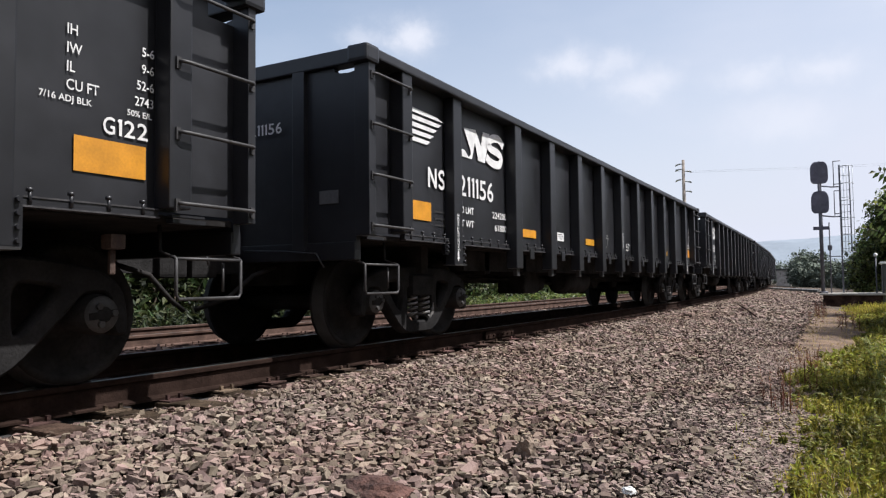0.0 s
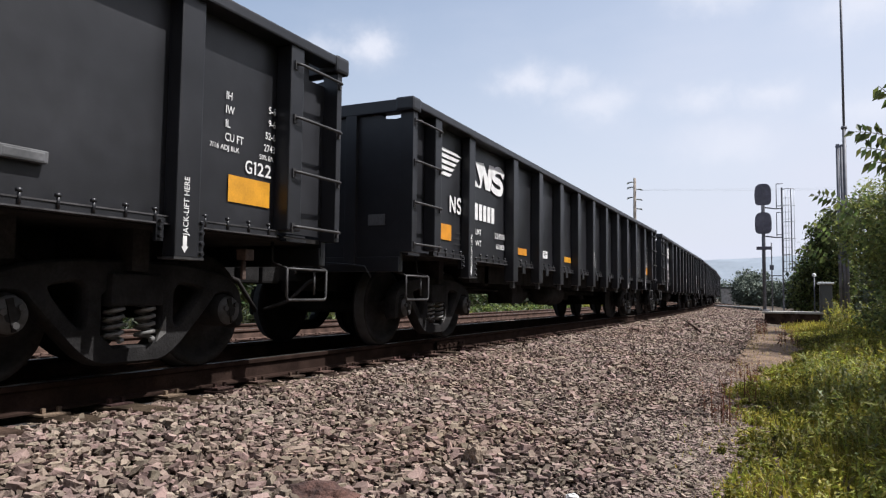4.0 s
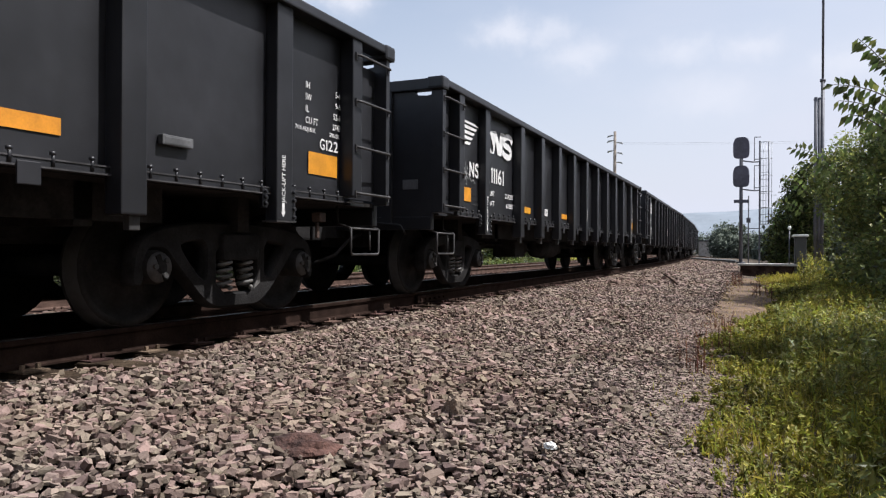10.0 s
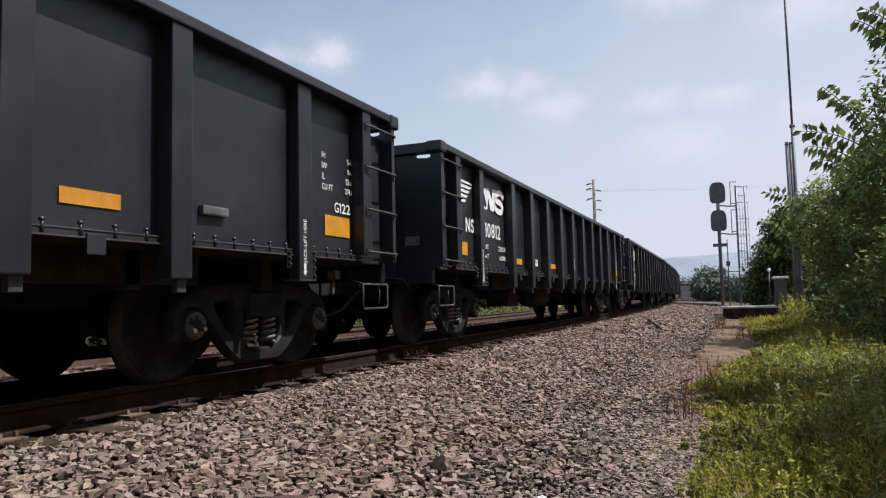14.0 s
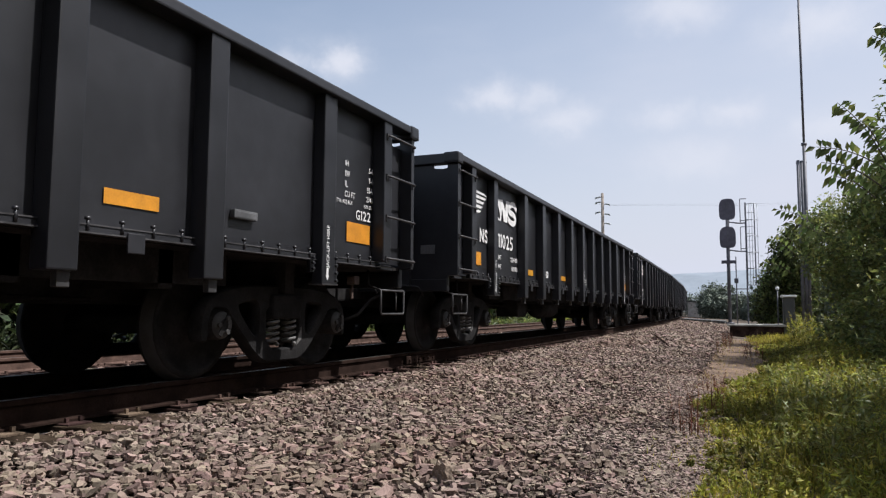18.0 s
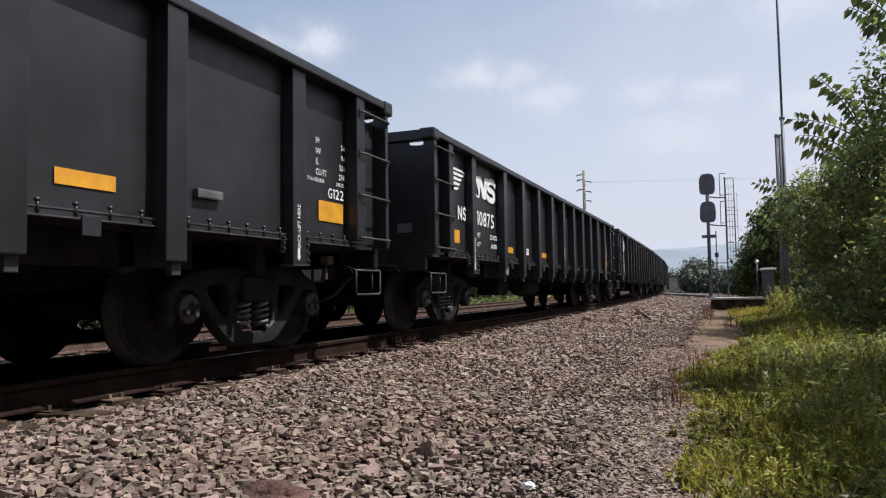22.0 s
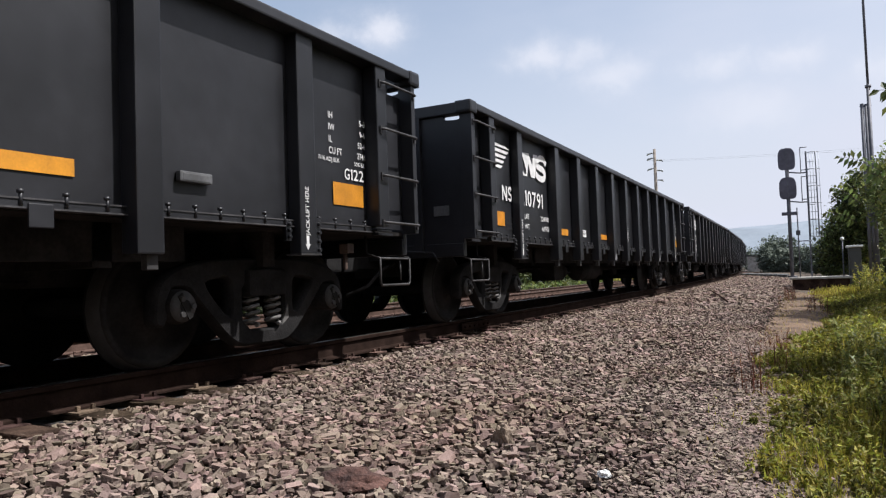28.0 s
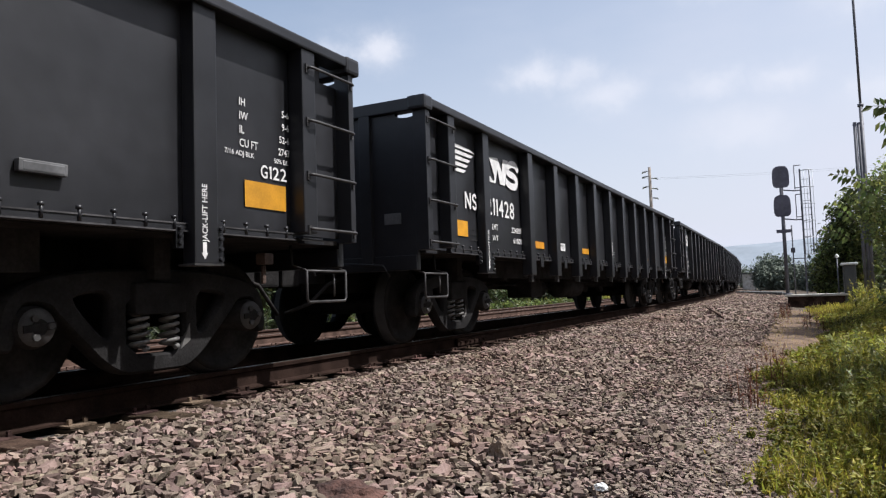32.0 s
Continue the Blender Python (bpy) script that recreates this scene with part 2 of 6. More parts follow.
LEAF = material("bush_leaves", (0.140, 0.172, 0.050), 0.45, scale=0.7, vary=0.4, island=0.6, transl=0.5)
LEAF2 = material("light_bush_leaves", (0.205, 0.222, 0.062), 0.5, scale=0.7, vary=0.35, island=0.55, transl=0.5)
# Paler and greyer than near leaves, with the haze of distance painted in.
HAZED_LEAF = material("hazed_distant_leaves", (0.118, 0.142, 0.105), 0.8, scale=0.1, vary=0.3, island=0.3)
BARK = material("grey_brown_bark", (0.11, 0.085, 0.065), 0.9, scale=6, vary=0.4, bump=0.6)
# Black lifted and tinted blue, with haze put into the colour.
SIGNALBLACK = material("hazed_black_signal", (0.085, 0.080, 0.105), 0.55, scale=4, vary=0.25)
GALV = material("galvanised_steel", (0.30, 0.31, 0.33), 0.5, 0.4, scale=6, vary=0.2)
DARKPOLE = material("dark_grey_pole", (0.10, 0.10, 0.115), 0.6, 0.2, scale=4, vary=0.2)
CONCRETE = material("pale_concrete", (0.36, 0.34, 0.31), 0.9, scale=2, vary=0.2, bump=0.3)
CABIN = material("grey_cabinet_paint", (0.055, 0.056, 0.053), 0.6, scale=2, vary=0.15)
ROOFW = material("white_cabinet_roof", (0.62, 0.62, 0.60), 0.5, scale=2, vary=0.08)
WOODPOLE = material("weathered_pole_wood", (0.20, 0.17, 0.145), 0.9, scale=3, vary=0.3)
INSUL = material("grey_insulator", (0.30, 0.31, 0.33), 0.4, scale=3, vary=0.1)
WIRE = material("grey_wire", (0.36, 0.37, 0.40), 0.6, scale=1, vary=0.1)
DIRT = material("tan_dirt", (0.112, 0.067, 0.040), 0.95, scale=2.2, vary=0.45, bump=1.0, bump_scale=30, second=(0.185, 0.118, 0.075))
# Dark colour that stands in for the shade under the train.
TRAIN_SHADE = material("under_train_shade", (0.045, 0.041, 0.040), 0.95, scale=10, vary=0.5, bump=0.8, bump_scale=25, spec=0.1)
FIELD = material("distant_field", (0.20, 0.21, 0.075), 0.95, scale=0.02, vary=0.3)


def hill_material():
    # Pale blue base and glow stand in for haze over the ridge.
    m = material("haze_glow_hill", (0.15, 0.165, 0.19), 1.0, scale=0.012, vary=0.14, coords="Object", spec=0.0)
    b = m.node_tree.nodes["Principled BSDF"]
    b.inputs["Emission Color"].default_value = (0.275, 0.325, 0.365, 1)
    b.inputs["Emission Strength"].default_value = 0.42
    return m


HILL = hill_material()


# ---- mesh helpers ----
def mesh_from(name, bm, mats):
    me = bpy.data.meshes.new(name)
    bm.to_mesh(me)
    bm.free()
    for m in mats if isinstance(mats, (list, tuple)) else [mats]:
        me.materials.append(m)
    return me


def part(name, bm, mat, parent, label="", at=None):
    """Links a bmesh, or a finished mesh, as one object under its parent."""
    me = bm if isinstance(bm, bpy.types.Mesh) else mesh_from(name, bm, mat)
    ob = new(name, me)
    if parent:
        ob.parent = parent
    if at is not None:
        ob.matrix_basis = at
    if label:
        ob["label"] = label
    return ob


def thing(name, label, category, at=None, group="", kind=""):
    ob = new(name)
    ob.empty_display_size = 0.2
    if at is not None:
        ob.matrix_basis = at
    return tagged(ob, label, category, group, kind)


def box(bm, x0, x1, y0, y1, z0, z1, bevel=0.0, mat=0):
    vs = [bm.verts.new((x, y, z)) for x in (x0, x1) for y in (y0, y1) for z in (z0, z1)]
    fs = [bm.faces.new([vs[i] for i in f]) for f in ((0, 1, 3, 2), (4, 6, 7, 5), (0, 4, 5, 1), (2, 3, 7, 6), (0, 2, 6, 4), (1, 5, 7, 3))]
    for f in fs:
        f.material_index = mat
    if bevel:
        es = list({e for f in fs for e in f.edges})
        bmesh.ops.bevel(bm, geom=es, offset=bevel, segments=2, affect="EDGES", profile=0.6)
    return bm


def boxes(*rows, bevel=0.0):
    bm = bmesh.new()
    for r in rows:
        box(bm, *r, bevel=bevel)
    return bm


def tube(bm, points, radius, sides=8, cap=True, mat=0, taper=None):
    """A round bar along a line of points."""
    rings = []
    pts = [Vector(p) for p in points]
    for i, p in enumerate(pts):
        d = (pts[min(i + 1, len(pts) - 1)] - pts[max(i - 1, 0)]).normalized()
        a = d.orthogonal().normalized() if i == 0 else (rings[-1][1] - d * rings[-1][1].dot(d)).normalized()
        b = d.cross(a)
        r = radius if taper is None else taper[i]
        rings.append(([bm.verts.new(p + (a * math.cos(k * 2 * math.pi / sides) + b * math.sin(k * 2 * math.pi / sides)) * r) for k in range(sides)], a))
    for (r0, _), (r1, _) in zip(rings, rings[1:]):
        for k in range(sides):
            f = bm.faces.new((r0[k], r0[(k + 1) % sides], r1[(k + 1) % sides], r1[k]))
            f.smooth, f.material_index = True, mat
    if cap:
        bm.faces.new(list(reversed(rings[0][0]))).material_index = mat
        bm.faces.new(rings[-1][0]).material_index = mat
    return bm


def prism(bm, outline, x0, x1, mat=0):
    """An outline in (y, z) drawn out from x0 to x1."""
    a = [bm.verts.new((x0, y, z)) for y, z in outline]
    b = [bm.verts.new((x1, y, z)) for y, z in outline]
    n = len(outline)
    bm.faces.new(list(reversed(a))).material_index = mat
    bm.faces.new(b).material_index = mat
    for i in range(n):
        bm.faces.new((a[i], a[(i + 1) % n], b[(i + 1) % n], b[i])).material_index = mat
    bmesh.ops.recalc_face_normals(bm, faces=bm.faces)
    return bm


def lathe(bm, profile, sides=28, axis_x=True, mats=None):
    """Turns (x, r) pairs about the x axis."""
    rings = [[bm.verts.new((x, r * math.cos(k * 2 * math.pi / sides), r * math.sin(k * 2 * math.pi / sides))) for k in range(sides)] for x, r in profile]
    for i, (r0, r1) in enumerate(zip(rings, rings[1:])):
        for k in range(sides):
            f = bm.faces.new((r0[k], r0[(k + 1) % sides], r1[(k + 1) % sides], r1[k]))
            f.smooth = True
            if mats:
                f.material_index = mats[i]
    bm.faces.new(rings[0])
    bm.faces.new(list(reversed(rings[-1])))
    return bm


def soup(name, verts, faces, mat, smooth=False):
    """A mesh from arrays: verts (n, 3), faces (m, k)."""
    me = bpy.data.meshes.new(name)
    verts, faces = np.asarray(verts, np.float32), np.asarray(faces, np.int32)
    m, k = faces.shape
    me.vertices.add(len(verts))
    me.vertices.foreach_set("co", verts.ravel())
    me.loops.add(m * k)
    me.loops.foreach_set("vertex_index", faces.ravel())
    me.polygons.add(m)
    me.polygons.foreach_set("loop_start", np.arange(0, m * k, k, dtype=np.int32))
    me.polygons.foreach_set("use_smooth", np.full(m, smooth))
    me.update(calc_edges=True)
    me.validate()
    me.materials.append(mat)
    return me


# ---- the line of the track: straight, then a long curve ----
BEND, BEND_START = 0.001, 2.7
SPACING = 4.31


def on_track(a, d=0.0):
    """Place and heading at the length a along the track, d to its right."""
    th = max(0.0, a - BEND_START) * BEND
    if a <= BEND_START:
        return Vector((d, a, 0)), 0.0
    x, y = -(1 - math.cos(th)) / BEND, BEND_START + math.sin(th) / BEND
    return Vector((x + d * math.cos(th), y + d * math.sin(th), 0)), th


def along(a, d):
    """The same for arrays of lengths and offsets."""
    a, d = np.asarray(a, float), np.asarray(d, float)
    th = np.maximum(0, a - BEND_START) * BEND
    x = np.where(a > BEND_START, -(1 - np.cos(th)) / BEND, 0)
    y = np.where(a > BEND_START, BEND_START + np.sin(th) / BEND, a)
    return x + d * np.cos(th), y + d * np.sin(th)


PROFILE_D = [-60, -9.0, -7.2, -6.0, -5.4, 0.7, 1.0, 1.45, 1.8, 2.4, 3.6, 4.8, 5.6, 7.5, 12, 60]
PROFILE_Z = [-0.8, -0.75, -0.62, -0.36, -0.27, -0.25, -0.225, -0.215, -0.25, -0.29, -0.38, -0.47, -0.52, -0.55, -0.65, -0.8]


def bed_z(d):
    return np.interp(d, PROFILE_D, PROFILE_Z)


# ---- gondola car ----
LENGTH, PITCH = 16.3, 17.61
WALL, FACE = 1.455, 1.60
CHORD_Z, TOP_Z, LIP_Z = 2.60, 2.69, 1.10
BOLSTER_FACE = WALL + 0.115
POSTS = [("A", 0.63, 0.17, 1.10), ("B", 1.685, 0.19, 0.827)]
POSTS += [("CDEFGHIJK"[i], 3.26 + 1.222 * i, 0.20, 0.805) for i in range(9)]
POSTS += [("L", 14.585, 0.21, 0.827), ("M", 15.67, 0.17, 1.10)]
SIDE = Matrix(((0, 0, 1, 0), (1, 0, 0, 0), (0, 1, 0, 0), (0, 0, 0, 1)))  # writing that faces +x


def car_y(u):
    return u - LENGTH / 2


WRITINGS = {}


def writing(text, size, wide=0.9, bold=0.012, align="LEFT", fit=None):
    """Flat writing as a mesh; fit: its whole width in metres."""
    key = (text, size, wide, bold, align, fit)
    if key not in WRITINGS:
        WRITINGS[key] = write_mesh(*key)
    return WRITINGS[key]


def write_mesh(text, size, wide, bold, align, fit):
    cu = bpy.data.curves.new("writing", "FONT")
    cu.body, cu.size, cu.align_x, cu.offset, cu.resolution_u = text, size / 0.69, align, bold * size, 3
    ob = bpy.data.objects.new("writing", cu)
    scene.collection.objects.link(ob)
    bpy.context.view_layer.update()
    me = bpy.data.meshes.new_from_object(ob.evaluated_get(bpy.context.evaluated_depsgraph_get()))
    bpy.data.objects.remove(ob)
    if fit:
        xs = [v.co.x for v in me.vertices]
        wide = fit / (max(xs) - min(xs))
    me.transform(Matrix.Diagonal((wide, 1, 1, 1)))
    me.materials.clear()
    me.materials.append(WHITE)
    return me


def figures(text, size, gap=0.16):
    """A row of figures set tight, one mesh."""
    key = (text, size, gap)
    if key not in WRITINGS:
        verts, faces, x = [], [], 0.0
        for ch in text:
            g = writing(ch, size, 0.92, 0.016)
            lo, hi = min(v.co.x for v in g.vertices), max(v.co.x for v in g.vertices)
            k = (0.78 if ch == "G" else 0.74) * size / (hi - lo)
            base = len(verts)
            if ch == "1":
                verts += [(x + a * size, b * size, 0) for a, b in ((0.11, 0), (0.30, 0), (0.30, 1), (0.13, 1), (0, 0.9), (0.03, 0.78), (0.11, 0.82))]
                faces += [[base, base + 1, base + 2, base + 3, base + 6], [base + 3, base + 4, base + 5, base + 6]]
            else:
                verts += [((v.co.x - lo) * k + x, v.co.y, 0) for v in g.vertices]
                faces += [[base + i for i in p.vertices] for p in g.polygons]
            x = max(v[0] for v in verts) + gap * size
        me = bpy.data.meshes.new("figures")
        me.from_pydata(verts, [], faces)
        me.materials.append(WHITE)
        WRITINGS[key] = me
    return WRITINGS[key]


def put_writing(name, text, u, z, size, parent, x=WALL + 0.010, wide=0.9, bold=0.012, align="LEFT", turn=0, fit=None):
    return part(name, writing(text, size, wide, bold, align, fit), WHITE, parent, "", Matrix.Translation((x, car_y(u), z)) @ SIDE @ pose(0, 0, 0, 0, 0, turn))


def flat_shapes(polys, mat, name):
    """Flat paint shapes given in (u, z), facing +x."""
    bm = bmesh.new()
    for poly in polys:
        bm.faces.new([bm.verts.new((0, car_y(u), z)) for u, z in poly])
    bmesh.ops.remove_doubles(bm, verts=bm.verts, dist=1e-5)
    bm.normal_update()
    for f in bm.faces:
        if f.normal.x < 0:
            f.normal_flip()
    return mesh_from(name, bm, mat)


def rect(u0, u1, z0, z1):
    return [(u0, z0), (u1, z0), (u1, z1), (u0, z1)]


def stroke(points, width):
    """A painted line as one ribbon of quads; a closed line when its ends meet."""
    n = len(points)
    closed = math.dist(points[0], points[-1]) < 1e-6
    left, right = [], []
    for i, (u, z) in enumerate(points):
        a = points[i - 1] if i else (points[-2] if closed else points[0])
        b = points[i + 1] if i < n - 1 else (points[1] if closed else points[-1])
        l = math.dist(a, b) or 1
        nu, nz = -(b[1] - a[1]) / l * width / 2, (b[0] - a[0]) / l * width / 2
        left.append((u + nu, z + nz))
        right.append((u - nu, z - nz))
    return [(left[i], right[i], right[i + 1], left[i + 1]) for i in range(n - 1)]


def smooth_line(points, steps=5):
    """A soft curve through the points."""
    out = []
    p = [points[0]] + list(points) + [points[-1]]
    for i in range(1, len(p) - 2):
        for k in range(steps):
            t = k / steps
            out.append(tuple(0.5 * (2 * p[i][c] + (p[i + 1][c] - p[i - 1][c]) * t + (2 * p[i - 1][c] - 5 * p[i][c] + 4 * p[i + 1][c] - p[i + 2][c]) * t * t + (3 * p[i][c] - p[i - 1][c] - 3 * p[i + 1][c] + p[i + 2][c]) * t ** 3) for c in (0, 1)))
    return out + [points[-1]]


def dented_panel(u0, u1, z0, z1, seed, notch=None):
    """One side sheet between two posts, with shallow dents and a skin's thickness."""
    bm = bmesh.new()
    nu, nz = 9, 9
    rng = random.Random(seed)
    cu, cz, depth = rng.uniform(0.3, 0.7), rng.uniform(0.25, 0.6), rng.uniform(-0.014, 0.003)
    for x, push in ((WALL, 1), (WALL - 0.012, 0)):
        g = []
        for i in range(nu + 1):
            row = []
            for j in range(nz + 1):
                u, z = u0 + (u1 - u0) * i / nu, z0 + (z1 - z0) * j / nz
                w = math.exp(-(((i / nu - cu) / 0.3) ** 2 + ((j / nz - cz) / 0.28) ** 2)) * depth
                w += 0.005 * noise.noise((u * 1.9, z * 2.3, seed * 3.1))
                row.append(bm.verts.new((x + w * (push or 1), car_y(u), z)))
            g.append(row)
        for i in range(nu):
            for j in range(nz):
                uc, zc = u0 + (u1 - u0) * (i + 0.5) / nu, z0 + (z1 - z0) * (j + 0.5) / nz
                if notch and notch[0] < uc < notch[1] and zc > notch[2]:
                    continue
                q = (g[i][j], g[i + 1][j], g[i + 1][j + 1], g[i][j + 1])
                f = bm.faces.new(q if push else tuple(reversed(q)))
                f.smooth = True
    return bm


def lip(u0, u1):
    """Bolted angle along the foot of a side sheet: a narrow ledge and a lower edge painted lighter as if sunlit, a dark
    flange between.
    """
    y0, y1 = car_y(u0), car_y(u1)
    bm = bmesh.new()
    box(bm, WALL - 0.01, WALL + 0.052, y0, y1, LIP_Z - 0.010, LIP_Z, mat=0)
    box(bm, WALL - 0.012, WALL + 0.046, y0, y1, LIP_Z - 0.050, LIP_Z - 0.010, mat=1)
    box(bm, WALL - 0.01, WALL + 0.060, y0, y1, LIP_Z - 0.060, LIP_Z - 0.050, mat=0)
    n = max(3, round((u1 - u0) / 0.23))
    for i in range(n):
        y = car_y(u0 + (u1 - u0) * (i + 0.5) / n)
        tube(bm, [(WALL + 0.05, y, LIP_Z - 0.045), (WALL + 0.05, y, LIP_Z + 0.03)], 0.011, 6, mat=1)
        tube(bm, [(WALL + 0.046, y, LIP_Z + 0.022), (WALL + 0.046, y, LIP_Z + 0.042)], 0.018, 6, mat=1)
    return bm


def post_mesh(width, z0, face=FACE):
    """A pressed hat-section side post with softened edges."""
    bm = boxes((WALL - 0.002, face, -width / 2, width / 2, z0, CHORD_Z + 0.004), bevel=0.012)
    return bm


def bar_step(u0, u1, x, z_low, z_mid):
    """A hanging step: two treads between upright bars, with a short stay."""
    bm = bmesh.new()
    y0, y1 = car_y(u0), car_y(u1)
    tube(bm, [(x - 0.02, y0, z_mid + 0.012), (x, y0, z_mid), (x, y0, z_low + 0.03), (x, y0 + 0.02, z_low), (x, y1 - 0.02, z_low), (x, y1, z_low + 0.03), (x, y1, z_mid), (x - 0.02, y1, z_mid + 0.012)], 0.012, 7)
    tube(bm, [(x, y0, z_mid), (x, y1, z_mid)], 0.011, 7)
    tube(bm, [(x - 0.03, y1 - 0.13, z_mid - 0.02), (x - 0.03, y1 - 0.13, z_low + 0.04)], 0.009, 6)
    return bm


def step_hanger(u, x, z_top, z_mid):
    """A strap that carries the step from under the floor."""
    y = car_y(u)
    return tube(bmesh.new(), [(x - 0.16, y, z_top), (x - 0.15, y, z_mid + 0.05), (x - 0.02, y, z_mid + 0.008)], 0.012, 6)


def rung(u0, u1, z):
    bm = bmesh.new()
    y0, y1 = car_y(u0), car_y(u1)
    tube(bm, [(FACE - 0.01, y0, z + 0.005), (FACE + 0.035, y0 + 0.01, z), (FACE + 0.045, y0 + 0.04, z), (FACE + 0.045, y1 - 0.04, z), (FACE + 0.035, y1 - 0.01, z), (FACE - 0.01, y1, z + 0.005)], 0.0125, 7)
    for y in (y0, y1):
        box(bm, FACE - 0.004, FACE + 0.014, y - 0.016, y + 0.016, z - 0.045, z + 0.03)
    return bm


def wheelset_mesh():
    bm = bmesh.new()
    for s in (1, -1):
        prof = [(0.66 * s, 0.10), (0.67 * s, 0.30), (0.66 * s, 0.40), (0.665 * s, 0.485), (0.695 * s, 0.487), (0.71 * s, 0.460), (0.80 * s, 0.452), (0.805 * s, 0.40), (0.765 * s, 0.385), (0.745 * s, 0.28), (0.775 * s, 0.17), (0.80 * s, 0.10)]
        lathe(bm, prof, 24, mats=[0, 0, 0, 0, 1, 1, 0, 0, 0, 0, 0])
        lathe(bm, [(0.86 * s, 0.125), (1.06 * s, 0.13), (1.10 * s, 0.115), (1.125 * s, 0.10), (1.13 * s, 0.05)], 20, mats=[0, 0, 2, 2])
        for k in range(3):
            a = k * 2 * math.pi / 3
            y, z = 0.065 * math.cos(a), 0.065 * math.sin(a)
            tube(bm, [(1.12 * s, y, z), (1.15 * s, y, z)], 0.022, 6, mat=2)
        box(bm, 1.126 * min(s, 0) if s < 0 else 1.126, 1.135 * s if s > 0 else -1.118, -0.10, 0.10, -0.022, 0.022, mat=0) if s > 0 else None
    tube(bm, [(-0.9, 0, 0), (0.9, 0, 0)], 0.09, 14)
    return mesh_from("wheelset", bm, [WHEEL, TREAD, CAP])


def rounded(points, rounds=2):
    """Corner-cut outline."""
    for _ in range(rounds):
        out = []
        for (a, b), (c, d) in zip(points, points[1:] + points[:1]):
            out += [(0.8 * a + 0.2 * c, 0.8 * b + 0.2 * d), (0.2 * a + 0.8 * c, 0.2 * b + 0.8 * d)]
        points = out
    return points


def side_frame_mesh(s):
    """A cast truss frame with rounded windows and jaws over the axle boxes."""
    half = [(0.0, 0.80), (0.50, 0.79), (0.88, 0.73), (1.06, 0.62), (1.10, 0.34), (1.01, 0.33), (0.99, 0.61), (0.79, 0.61), (0.70, 0.50), (0.32, 0.12), (0.0, 0.12)]
    outer = half + [(-a, b) for a, b in reversed(half[1:-1])]
    win = [(0.35, 0.69), (0.66, 0.65), (0.62, 0.55), (0.43, 0.34), (0.35, 0.34)]
    splines = [rounded(outer), rounded(win), rounded([(-a, b) for a, b in win]), rounded([(-0.26, 0.67), (0.26, 0.67), (0.26, 0.21), (-0.26, 0.21)], 1)]
    cu = bpy.data.curves.new("side_frame", "CURVE")
    cu.dimensions, cu.fill_mode, cu.extrude, cu.bevel_depth, cu.bevel_resolution = "2D", "BOTH", 0.05, 0.018, 0
    for pts in splines:
        sp = cu.splines.new("POLY")
        sp.points.add(len(pts) - 1)
        for p, (a, b) in zip(sp.points, pts):
            p.co = (a, b, 0, 1)
        sp.use_cyclic_u = True
    ob = bpy.data.objects.new("side_frame", cu)
    scene.collection.objects.link(ob)
    bpy.context.view_layer.update()
    me = bpy.data.meshes.new_from_object(ob.evaluated_get(bpy.context.evaluated_depsgraph_get()))
    bpy.data.objects.remove(ob)
    me.transform(Matrix.Translation((1.0 * s, 0, 0)) @ SIDE)
    me.materials.clear()
    me.materials.append(CAST)
    return me


def spring_mesh():
    bm = bmesh.new()
    pts = []
    for i in range(5 * 8 + 1):
        a = i / 8 * 2 * math.pi
        pts.append((0.058 * math.cos(a), 0.058 * math.sin(a), 0.26 + 0.27 * i / 40))
    tube(bm, pts, 0.017, 5)
    return mesh_from("spring", bm, SPRING)


